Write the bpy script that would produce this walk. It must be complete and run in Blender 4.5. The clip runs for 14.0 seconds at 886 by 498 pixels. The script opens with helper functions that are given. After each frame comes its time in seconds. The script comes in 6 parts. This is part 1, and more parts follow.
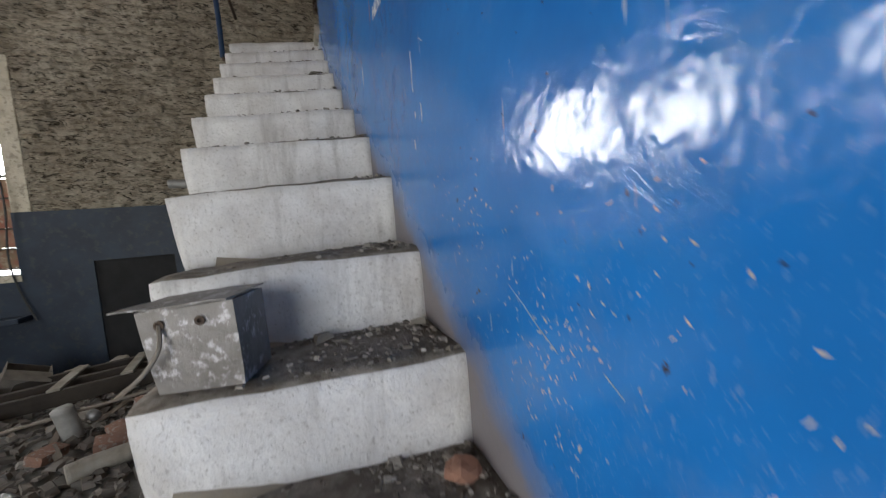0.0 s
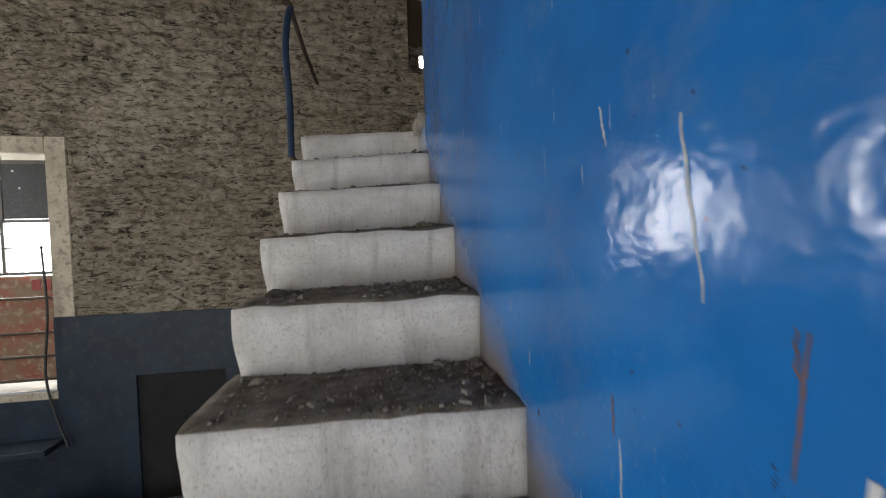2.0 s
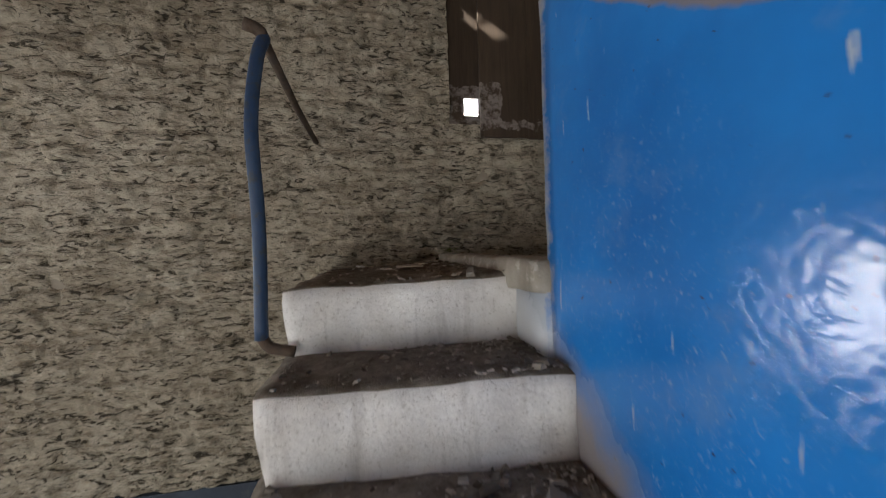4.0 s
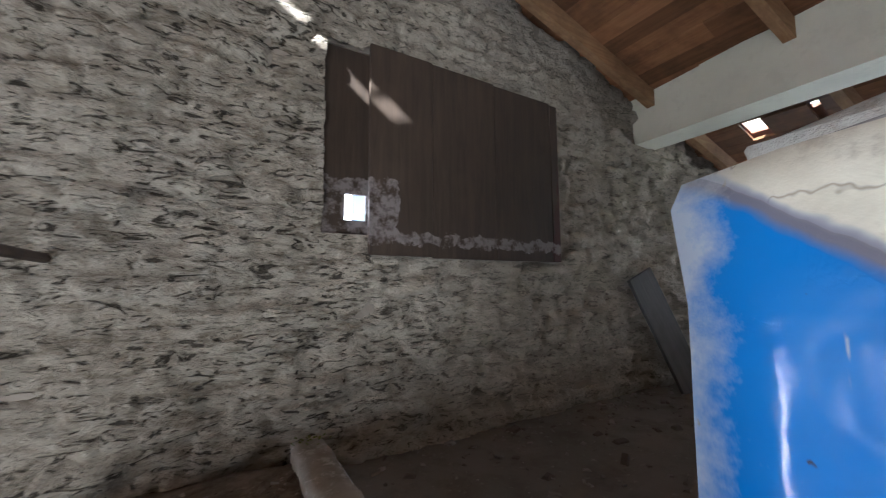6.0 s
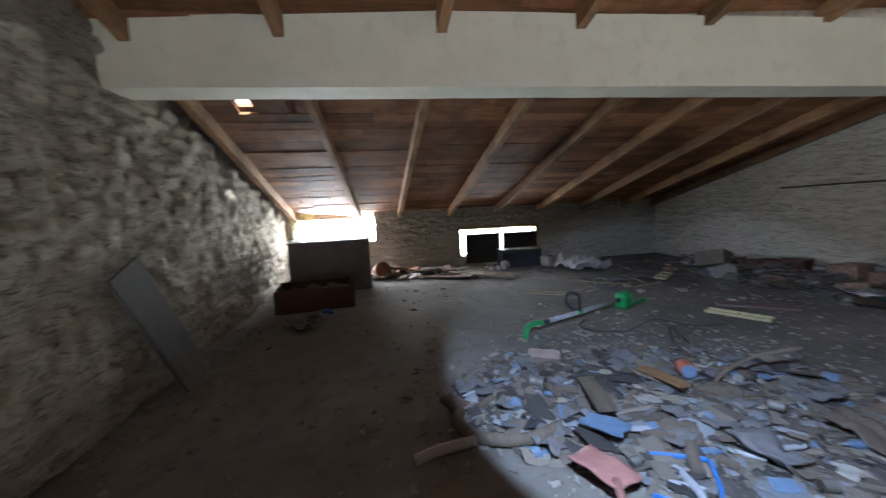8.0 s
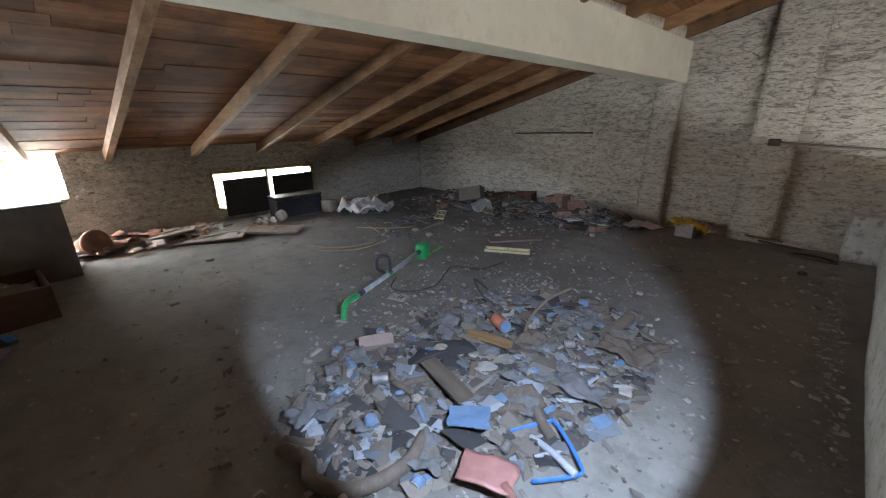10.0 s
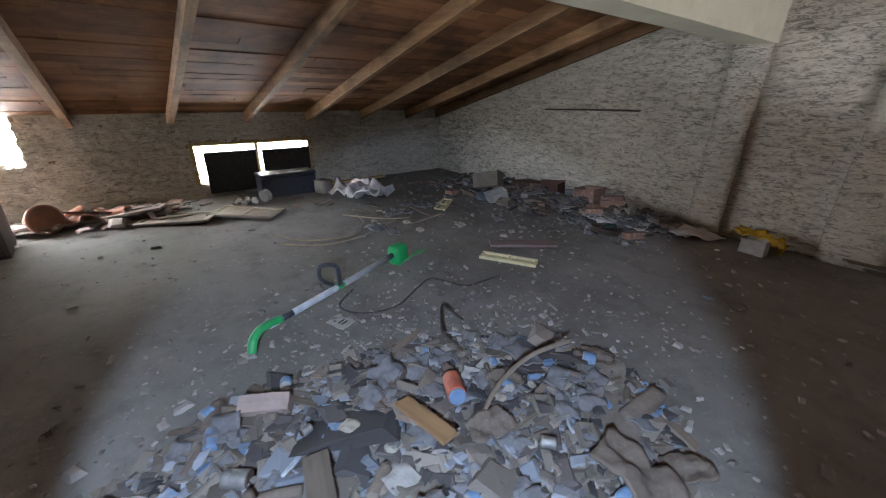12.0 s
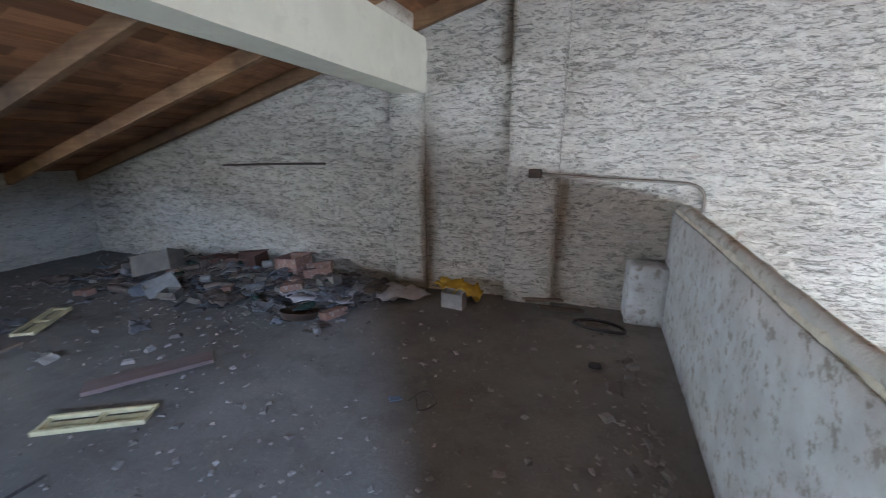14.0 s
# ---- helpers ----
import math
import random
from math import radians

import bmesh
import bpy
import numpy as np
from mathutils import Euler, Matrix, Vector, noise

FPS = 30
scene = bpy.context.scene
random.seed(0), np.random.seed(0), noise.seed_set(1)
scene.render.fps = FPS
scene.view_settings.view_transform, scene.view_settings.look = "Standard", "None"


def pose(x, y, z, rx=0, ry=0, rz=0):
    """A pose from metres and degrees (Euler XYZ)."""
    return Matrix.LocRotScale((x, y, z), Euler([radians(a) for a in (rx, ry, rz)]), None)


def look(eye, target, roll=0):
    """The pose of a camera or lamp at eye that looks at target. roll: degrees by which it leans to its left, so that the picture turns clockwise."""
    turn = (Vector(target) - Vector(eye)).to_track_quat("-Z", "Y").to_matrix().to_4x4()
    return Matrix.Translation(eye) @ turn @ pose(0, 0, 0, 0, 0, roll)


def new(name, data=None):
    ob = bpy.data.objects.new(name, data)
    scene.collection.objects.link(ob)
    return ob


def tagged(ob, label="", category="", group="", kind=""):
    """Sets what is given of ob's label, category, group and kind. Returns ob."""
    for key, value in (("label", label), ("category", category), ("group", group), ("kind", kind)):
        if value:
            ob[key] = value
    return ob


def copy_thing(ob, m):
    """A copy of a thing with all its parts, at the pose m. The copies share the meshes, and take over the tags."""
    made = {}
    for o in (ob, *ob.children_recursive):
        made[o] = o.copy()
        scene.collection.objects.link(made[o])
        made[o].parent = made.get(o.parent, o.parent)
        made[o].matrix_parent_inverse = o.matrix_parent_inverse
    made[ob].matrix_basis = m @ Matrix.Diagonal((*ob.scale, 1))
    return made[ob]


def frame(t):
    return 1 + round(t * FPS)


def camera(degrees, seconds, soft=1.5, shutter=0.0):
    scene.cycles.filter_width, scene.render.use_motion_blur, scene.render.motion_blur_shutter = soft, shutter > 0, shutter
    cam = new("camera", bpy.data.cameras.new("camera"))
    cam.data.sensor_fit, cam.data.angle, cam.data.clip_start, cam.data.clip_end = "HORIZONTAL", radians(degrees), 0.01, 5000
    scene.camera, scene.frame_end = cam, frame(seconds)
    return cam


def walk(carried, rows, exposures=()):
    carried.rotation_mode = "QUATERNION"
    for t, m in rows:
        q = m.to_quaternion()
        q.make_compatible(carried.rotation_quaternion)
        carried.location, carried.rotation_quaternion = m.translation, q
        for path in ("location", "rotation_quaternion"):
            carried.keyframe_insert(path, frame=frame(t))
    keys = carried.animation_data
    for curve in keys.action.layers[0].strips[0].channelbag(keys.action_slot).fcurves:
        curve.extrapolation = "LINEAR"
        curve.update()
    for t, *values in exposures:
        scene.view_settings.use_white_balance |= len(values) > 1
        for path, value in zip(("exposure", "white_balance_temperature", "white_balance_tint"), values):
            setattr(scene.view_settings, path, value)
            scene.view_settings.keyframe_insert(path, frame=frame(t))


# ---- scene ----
cam = camera(99.0, 14.0, soft=1.15, shutter=0.25)
PATH = [
    (0, (-0.308, -0.788, 0.382), (0.361, 1.090, 0.221), -4.4),
    (0.5, (-0.258, -0.483, 0.651), (0.209, 1.460, 0.576), -1.2),
    (1, (-0.263, -0.119, 0.965), (0.136, 1.840, 0.892), -0.7),
    (1.5, (-0.340, 0.334, 1.175), (-0.002, 2.304, 1.110), -1.1),
    (2, (-0.343, 0.698, 1.549), (0.012, 2.665, 1.479), -1.4),
    (2.2, (-0.334, 0.828, 1.635), (-0.013, 2.799, 1.537), -2.1),
    (4.3, (-0.527, 2.353, 2.561), (-0.145, 4.317, 2.596), -1.6),
    (4.5, (-0.523, 2.456, 2.631), (-0.072, 4.403, 2.699), -1.1),
    (5, (-0.544, 2.694, 2.833), (0.106, 4.579, 2.982), -1.9),
    (5.5, (-0.500, 2.903, 3.083), (0.331, 4.712, 3.278), -0.5),
    (6, (-0.346, 3.095, 3.143), (0.668, 4.809, 3.330), -0.4),
    (6.5, (-0.184, 3.245, 3.247), (1.154, 4.727, 3.372), -1.8),
    (7, (-0.152, 3.347, 3.288), (1.538, 4.416, 3.312), -1.7),
    (7.5, (-0.128, 3.414, 3.323), (1.823, 3.849, 3.259), -2.8),
    (8, (-0.041, 3.386, 3.530), (1.916, 3.043, 3.305), -2.6),
    (8.5, (0.118, 3.519, 3.771), (1.784, 2.497, 3.347), -1.5),
    (9, (0.299, 3.609, 3.759), (1.679, 2.271, 3.207), 0.3),
    (9.2, (0.325, 3.586, 3.772), (1.655, 2.211, 3.188), 0.2),
    (11.3, (1.177, 3.059, 3.872), (2.527, 1.774, 3.147), -0.5),
    (11.5, (1.082, 2.904, 3.873), (2.437, 1.634, 3.130), -0.2),
    (12, (0.969, 2.381, 3.761), (2.405, 1.211, 3.007), 0.8),
    (12.5, (0.930, 2.026, 3.877), (2.445, 0.942, 3.149), 2.1),
    (13, (1.047, 1.671, 3.995), (2.456, 0.430, 3.306), 2.5),
    (13.5, (0.972, 1.183, 3.814), (1.943, -0.493, 3.315), 0.7),
    (14, (0.772, 0.818, 3.736), (1.391, -1.017, 3.234), -0.2),
]
walk(cam, [(t, look(eye, target, roll)) for t, eye, target, roll in PATH], exposures=[(0, 1.72, 6100, 8), (2.2, 1.75, 6200, 8), (4.5, 2.5, 6100, 9), (6.5, 3.15, 5150, 10), (7.4, 3.2, 5300, 10), (8.0, 2.95, 5500, 9), (9.2, 3.15, 5900, 9), (11.3, 3.5, 5800, 9), (13.0, 3.7, 5500, 9), (14, 3.95, 5050, 8)])

# ---- light ----
SUN_WAY = Vector((0.60, 0.30, -0.46)).normalized()
world = bpy.data.worlds.new("sky")
scene.world = world
world.use_nodes = True
wn = world.node_tree.nodes
sky = wn.new("ShaderNodeTexSky")
sky.sky_type, sky.sun_disc = "NISHITA", False
sky.sun_elevation, sky.sun_rotation = radians(34), radians(243)
world.node_tree.links.new(sky.outputs[0], wn["Background"].inputs[0])
wn["Background"].inputs[1].default_value = 0.055
sun = new("sun", bpy.data.lights.new("sun", "SUN"))
sun.data.energy, sun.data.angle, sun.data.color = 5.0, radians(0.5), (1.0, 0.95, 0.86)
sun.matrix_world = look((-20, -6, 20), Vector((-20, -6, 20)) + SUN_WAY)


def opening_light(name, eye, target, w, h, watts, color=(1, 0.97, 0.93)):
    """Daylight that comes in through an opening cut in the walls."""
    lamp = new(name, bpy.data.lights.new(name, "AREA"))
    lamp.data.shape, lamp.data.size, lamp.data.size_y = "RECTANGLE", w, h
    lamp.data.energy, lamp.data.color = watts, color
    lamp.matrix_world = look(eye, target)
    return lamp


WA, WB, WC, WD = 5.10, -2.97, 7.72, -6.4       # inner faces of the walls: far, near, low end, hall side
LOFT, HALL = 2.24, -1.15                        # floor heights
PAR_END, PAR_TOP = 3.28, 3.262                   # free end and crown of the stair wall
opening_light("hall_window_light", (-4.35, 5.25, 1.75), (-4.0, 0, 1.0), 1.7, 1.2, 33)
# assumed gate out of view, added to light the steps and far wall
opening_light("unseen_gate_light", (-3.6, -3.2, 0.5), (-3.0, 4, 1.2), 3.6, 2.8, 48)
opening_light("side_window_light", (-6.55, 3.2, 1.95), (0, 0.8, 2.3), 1.3, 1.0, 27)
opening_light("broken_corner_light", (7.85, 4.15, 3.25), (4, 2.5, 2.4), 1.4, 0.6, 22)
# fixed lamp added for the walker's carried torch, held as mostly in the loft
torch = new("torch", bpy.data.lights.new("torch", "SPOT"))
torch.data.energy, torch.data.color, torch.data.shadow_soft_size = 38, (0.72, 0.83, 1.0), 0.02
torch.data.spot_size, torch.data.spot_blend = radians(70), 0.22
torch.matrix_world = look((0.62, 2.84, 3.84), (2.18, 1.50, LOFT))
opening_light("low_window_light", (7.85, 0.8, 2.96), (4, 0.8, 2.5), 1.6, 0.3, 10)


# ---- materials ----
def rgb(c):
    return (*c, 1.0)


class Nodes:
    """A small builder of node materials."""

    def __init__(self, name):
        self.m = bpy.data.materials.new(name)
        self.m.use_nodes = True
        self.t = self.m.node_tree
        self.n = self.t.nodes
        self.b = self.n["Principled BSDF"]
        self.pos = self.n.new("ShaderNodeTexCoord").outputs["Object"]

    def link(self, a, b):
        self.t.links.new(a, b)

    def world(self):
        g = self.n.new("ShaderNodeNewGeometry")
        self.pos = g.outputs["Position"]
        return self

    def noise(self, scale, detail=4, rough=0.55, stretch=None, dist=0.0):
        n = self.n.new("ShaderNodeTexNoise")
        n.inputs["Scale"].default_value, n.inputs["Detail"].default_value = scale, detail
        n.inputs["Roughness"].default_value, n.inputs["Distortion"].default_value = rough, dist
        src = self.pos
        if stretch:
            mp = self.n.new("ShaderNodeMapping")
            mp.inputs["Scale"].default_value = stretch
            self.link(src, mp.inputs[0])
            src = mp.outputs[0]
        self.link(src, n.inputs["Vector"])
        return n.outputs["Fac"]

    def cells(self, scale, feature="F1", stretch=None):
        n = self.n.new("ShaderNodeTexVoronoi")
        n.feature = feature
        n.inputs["Scale"].default_value = scale
        src = self.pos
        if stretch:
            mp = self.n.new("ShaderNodeMapping")
            mp.inputs["Scale"].default_value = stretch
            self.link(src, mp.inputs[0])
            src = mp.outputs[0]
        self.link(src, n.inputs["Vector"])
        return n.outputs["Distance"]

    def ramp(self, fac, a, b, ca=(0, 0, 0), cb=(1, 1, 1)):
        r = self.n.new("ShaderNodeValToRGB")
        r.color_ramp.elements[0].position, r.color_ramp.elements[1].position = a, b
        r.color_ramp.elements[0].color, r.color_ramp.elements[1].color = rgb(ca), rgb(cb)
        self.link(fac, r.inputs[0])
        return r.outputs[0]

    def mix(self, fac, a, b, mode="MIX"):
        x = self.n.new("ShaderNodeMix")
        x.data_type, x.blend_type = "RGBA", mode
        for sock, v in ((x.inputs[0], fac), (x.inputs[6], a), (x.inputs[7], b)):
            if isinstance(v, (int, float)):
                sock.default_value = v
            elif isinstance(v, tuple):
                sock.default_value = rgb(v)
            else:
                self.link(v, sock)
        return x.outputs[2]

    def math(self, op, a, b=0.0):
        x = self.n.new("ShaderNodeMath")
        x.operation = op
        for sock, v in ((x.inputs[0], a), (x.inputs[1], b)):
            if isinstance(v, (int, float)):
                sock.default_value = v
            else:
                self.link(v, sock)
        return x.outputs[0]

    def axis(self, n):
        s = self.n.new("ShaderNodeSeparateXYZ")
        self.link(self.pos, s.inputs[0])
        return s.outputs[n]

    def random(self):
        return self.n.new("ShaderNodeObjectInfo").outputs["Random"]

    def island(self):
        return self.n.new("ShaderNodeNewGeometry").outputs["Random Per Island"]

    def done(self, color, rough=0.8, metal=0.0, bump=None, strength=0.3, dist=0.01, spec=None):
        for sock, v in ((self.b.inputs["Base Color"], color), (self.b.inputs["Roughness"], rough), (self.b.inputs["Metallic"], metal)):
            if isinstance(v, tuple):
                sock.default_value = rgb(v)
            elif isinstance(v, (int, float)):
                sock.default_value = v
            else:
                self.link(v, sock)
        if spec is not None:
            self.b.inputs["Specular IOR Level"].default_value = spec
        if bump is not None:
            bn = self.n.new("ShaderNodeBump")
            bn.inputs["Strength"].default_value, bn.inputs["Distance"].default_value = strength, dist
            self.link(bump, bn.inputs["Height"])
            self.link(bn.outputs[0], self.b.inputs["Normal"])
        return self.m


def whitewash(name, light, dark, dirt, flat):
    """Lime over coarse courses: pale skin, dirt and gap shade drawn out along them."""
    k = Nodes(name).world()
    big = k.ramp(k.noise(0.8, 4, 0.6), 0.36, 0.66)
    col = k.mix(big, dark, light)
    # long dark streaks: dirt, with the shade of the joints put into the colour
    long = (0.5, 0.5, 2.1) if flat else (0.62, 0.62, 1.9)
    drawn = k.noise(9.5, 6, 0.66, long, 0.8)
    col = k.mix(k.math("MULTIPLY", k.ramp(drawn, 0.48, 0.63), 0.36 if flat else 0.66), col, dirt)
    gap_shade = k.ramp(k.noise(14, 5, 0.64, long, 1.6), 0.56, 0.62)
    # paler towards +x: thicker lime, plus torch brightness put into the colour
    thick = k.ramp(k.math("ADD", k.math("MULTIPLY", k.axis(0), 0.1), k.math("MULTIPLY", k.noise(1.2, 4), 0.05)), 0.04, 0.15)
    if not flat:
        col = k.mix(k.math("MULTIPLY", thick, 0.5), col, light)
        gap_shade = k.math("MULTIPLY", gap_shade, k.math("SUBTRACT", 1.0, k.math("MULTIPLY", thick, 0.5)))
    col = k.mix(k.math("MULTIPLY", gap_shade, 0.45 if flat else 0.92), col, tuple(c * 0.28 for c in dirt))
    # finer crack shade, also put into the colour
    cut_shade = k.ramp(k.noise(30, 4, 0.6, (0.5, 0.5, 1.5), 2.2), 0.60, 0.64)
    col = k.mix(k.math("MULTIPLY", cut_shade, 0.22 if flat else 0.42), col, tuple(c * 0.3 for c in dirt))
    flakes = k.ramp(k.noise(24, 5, 0.7), 0.56, 0.66)
    col = k.mix(k.math("MULTIPLY", flakes, 0.4), col, tuple(min(0.85, c * 1.4) for c in light))
    crumbs = k.ramp(k.noise(60, 4, 0.7), 0.61, 0.69)
    col = k.mix(k.math("MULTIPLY", crumbs, 0.45), col, tuple(c * 0.5 for c in dirt))
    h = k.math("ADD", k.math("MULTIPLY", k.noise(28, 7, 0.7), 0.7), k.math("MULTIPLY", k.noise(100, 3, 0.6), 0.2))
    h = k.math("SUBTRACT", h, k.math("MULTIPLY", k.math("ADD", gap_shade, k.math("MULTIPLY", cut_shade, 0.5)), 0.8))
    return k.done(col, 0.92, 0, h, 0.9, 0.035, 0.2)


def speckled(name, a, b, scale=6, rough=0.8, metal=0.0, grit=60, strength=0.3, c=None, obj_random=0.0):
    k = Nodes(name)
    col = k.mix(k.ramp(k.noise(scale, 5, 0.6), 0.38, 0.64), a, b)
    if c:
        col = k.mix(k.math("MULTIPLY", k.ramp(k.noise(scale * 3.1, 6, 0.7), 0.53, 0.62), 0.85), col, c)
    if obj_random:
        v = k.math("ADD", k.math("MULTIPLY", k.random(), obj_random), 1 - obj_random / 2)
        hs = k.n.new("ShaderNodeHueSaturation")
        k.link(v, hs.inputs["Value"])
        k.link(col, hs.inputs["Color"])
        col = hs.outputs[0]
    h = k.math("ADD", k.noise(grit, 5, 0.65), k.math("MULTIPLY", k.noise(scale * 2, 3), 0.7))
    return k.done(col, rough, metal, h, strength, 0.012)


def timber(name, a, b, dark, along="X", island=False, rough=0.75):
    k = Nodes(name)
    s = {"X": (0.6, 9, 9), "Y": (9, 0.6, 9), "Z": (9, 9, 0.6)}[along]
    grain = k.noise(3.5, 8, 0.65, s, 0.6)
    col = k.mix(k.ramp(grain, 0.32, 0.68), a, b)
    stain = k.ramp(k.noise(1.6, 5, 0.65), 0.46, 0.66)
    col = k.mix(k.math("MULTIPLY", stain, 0.75), col, dark)
    tone = k.island() if island else k.random()
    hs = k.n.new("ShaderNodeHueSaturation")
    k.link(k.math("ADD", k.math("MULTIPLY", tone, 0.7), 0.62), hs.inputs["Value"])
    k.link(col, hs.inputs["Color"])
    return k.done(hs.outputs[0], rough, 0, grain, 0.35, 0.006, 0.25)


def plain(name, color, rough=0.5, metal=0.0):
    k = Nodes(name)
    n = k.noise(14, 5, 0.6)
    col = k.mix(k.ramp(n, 0.35, 0.7), tuple(c * 0.72 for c in color), color)
    dust = k.ramp(k.noise(38, 5, 0.7), 0.55, 0.75)
    col = k.mix(k.math("MULTIPLY", dust, 0.35), col, (0.28, 0.25, 0.21))
    return k.done(col, rough, metal, k.noise(70, 3), 0.15, 0.004)


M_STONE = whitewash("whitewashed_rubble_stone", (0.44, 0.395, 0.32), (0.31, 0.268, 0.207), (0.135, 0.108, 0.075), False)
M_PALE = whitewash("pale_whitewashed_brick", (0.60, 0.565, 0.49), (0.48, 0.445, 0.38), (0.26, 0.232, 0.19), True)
M_MASON = speckled("bare_masonry_core", (0.30, 0.26, 0.21), (0.22, 0.19, 0.15), 5)


def blue_paint():
    k = Nodes("gloss_blue_wall_paint").world()
    y, z = k.axis(1), k.axis(2)
    tone = k.ramp(k.noise(1.3, 5, 0.6), 0.30, 0.72)
    col = k.mix(tone, (0.012, 0.112, 0.38), (0.020, 0.20, 0.60))
    grey = k.ramp(k.noise(3.2, 6, 0.7), 0.56, 0.75)
    col = k.mix(k.math("MULTIPLY", grey, 0.45), col, (0.13, 0.20, 0.32))
    # small chips with the plaster showing, thicker low down where things knocked against it
    low = k.ramp(k.math("ADD", k.noise(0.8, 3), k.math("MULTIPLY", k.math("SUBTRACT", 0.45, k.math("SUBTRACT", z, k.math("MULTIPLY", y, 0.66))), 0.34)), 0.38, 0.56)
    chips = k.ramp(k.noise(80, 4, 0.6, (1, 1.9, 0.85), 1.2), 0.63, 0.645)
    col = k.mix(k.math("MULTIPLY", k.math("MULTIPLY", chips, low), 0.25), col, (0.50, 0.49, 0.46))
    drips = k.ramp(k.noise(11, 4, 0.55, (1, 5.5, 0.5)), 0.705, 0.722)
    col = k.mix(k.math("MULTIPLY", drips, 0.75), col, (0.42, 0.46, 0.50))
    nicks = k.ramp(k.noise(42, 3, 0.5), 0.725, 0.74)
    col = k.mix(nicks, col, (0.035, 0.03, 0.03))
    # brown grime along the line of the steps
    edge = k.math("SUBTRACT", z, k.math("ADD", k.math("MULTIPLY", y, 0.66), 0.0))
    grime = k.ramp(k.math("ADD", edge, k.math("MULTIPLY", k.noise(4, 6, 0.7), 0.30)), 0.05, 0.24, (1, 1, 1), (0, 0, 0))
    col = k.mix(k.math("MULTIPLY", grime, 0.85), col, (0.25, 0.20, 0.15))
    # bare cream render above a line that climbs with the stairs
    line = k.math("SUBTRACT", k.math("ADD", z, k.math("MULTIPLY", k.noise(9, 4), 0.05)), k.math("ADD", k.math("ADD", k.math("MULTIPLY", y, 0.55), 1.375), k.math("MULTIPLY", k.math("MAXIMUM", k.math("SUBTRACT", y, 2.74), 0.0), 0.17)))
    top = k.ramp(line, 0.0, 0.012)
    cream = k.mix(k.ramp(k.noise(7, 6, 0.65), 0.35, 0.66), (0.50, 0.455, 0.35), (0.72, 0.68, 0.56))
    split = k.ramp(k.math("ABSOLUTE", k.math("SUBTRACT", k.noise(3.6, 5, 0.6, (1, 1, 1), 0.8), 0.5)), 0.0, 0.007, (1, 1, 1), (0, 0, 0))
    cream = k.mix(k.math("MULTIPLY", split, 0.75), cream, (0.22, 0.17, 0.12))
    cream = k.mix(k.math("MULTIPLY", k.ramp(k.noise(30, 5, 0.7), 0.56, 0.68), 0.45), cream, (0.34, 0.29, 0.22))
    col = k.mix(top, col, cream)
    g = k.n.new("ShaderNodeNewGeometry")
    s = k.n.new("ShaderNodeSeparateXYZ")
    k.link(g.outputs["True Normal"], s.inputs[0])
    dust = k.ramp(k.math("ADD", s.outputs[2], k.math("MULTIPLY", k.math("SUBTRACT", k.noise(18, 5), 0.5), 0.5)), 0.45, 0.75)
    col = k.mix(dust, col, k.mix(k.ramp(k.noise(9, 6, 0.7), 0.4, 0.62), (0.24, 0.22, 0.19), (0.44, 0.44, 0.43)))
    # broken brown lip under the render, and paint rubbed grey along the free end
    edge_line = k.math("ADD", line, 0.1)
    # the brown also carries the crack's shadow under the overhang
    lip = k.math("MULTIPLY", k.ramp(edge_line, 0.082, 0.094), k.math("SUBTRACT", 1.0, k.ramp(edge_line, 0.103, 0.112)))
    col = k.mix(k.math("MULTIPLY", lip, 0.8), col, (0.20, 0.155, 0.11))
    rub = k.ramp(k.math("ADD", k.math("MULTIPLY", y, 0.1), k.math("MULTIPLY", k.math("SUBTRACT", k.noise(14, 6, 0.7), 0.5), 0.012)), (PAR_END - 0.028) * 0.1, (PAR_END - 0.012) * 0.1)
    col = k.mix(k.math("MULTIPLY", rub, 0.85), col, (0.46, 0.48, 0.50))
    rough = k.math("ADD", k.math("MULTIPLY", k.ramp(k.noise(11, 5), 0.3, 0.8), 0.10), k.math("MULTIPLY", top, 0.5))
    rough = k.math("ADD", k.math("ADD", rough, 0.125), k.math("MULTIPLY", grime, 0.4))
    h = k.math("ADD", k.math("ADD", k.noise(15, 2, 0.5), k.math("MULTIPLY", k.noise(60, 2), 0.05)), k.math("MULTIPLY", k.math("MULTIPLY", chips, low), -0.15))
    cracks = k.ramp(k.math("ABSOLUTE", k.math("SUBTRACT", k.noise(6.5, 6, 0.62, (1, 1, 1), 1.4), 0.5)), 0.0, 0.018)
    h = k.math("ADD", h, k.math("MULTIPLY", cracks, k.math("MULTIPLY", k.ramp(k.noise(2.3, 4), 0.46, 0.60), 0.9)))
    h = k.math("ADD", h, k.math("MULTIPLY", k.noise(30, 2, 0.5), 0.45))
    h = k.math("ADD", h, k.math("MULTIPLY", k.math("MULTIPLY", k.noise(26, 6, 0.7), top), 14.0))
    h = k.math("SUBTRACT", h, k.math("MULTIPLY", lip, 5.0))
    return k.done(col, rough, 0, h, 0.088, 0.02, 0.5)


M_BLUE = blue_paint()
M_DADO = speckled("dark_blue_gloss_dado", (0.006, 0.014, 0.032), (0.012, 0.026, 0.05), 3, 0.55, 0, 30, 0.15, (0.028, 0.034, 0.042))
M_STEP = speckled("worn_whitewashed_concrete", (0.60, 0.585, 0.57), (0.47, 0.45, 0.43), 7, 0.85, 0, 70, 0.5, (0.26, 0.23, 0.20))


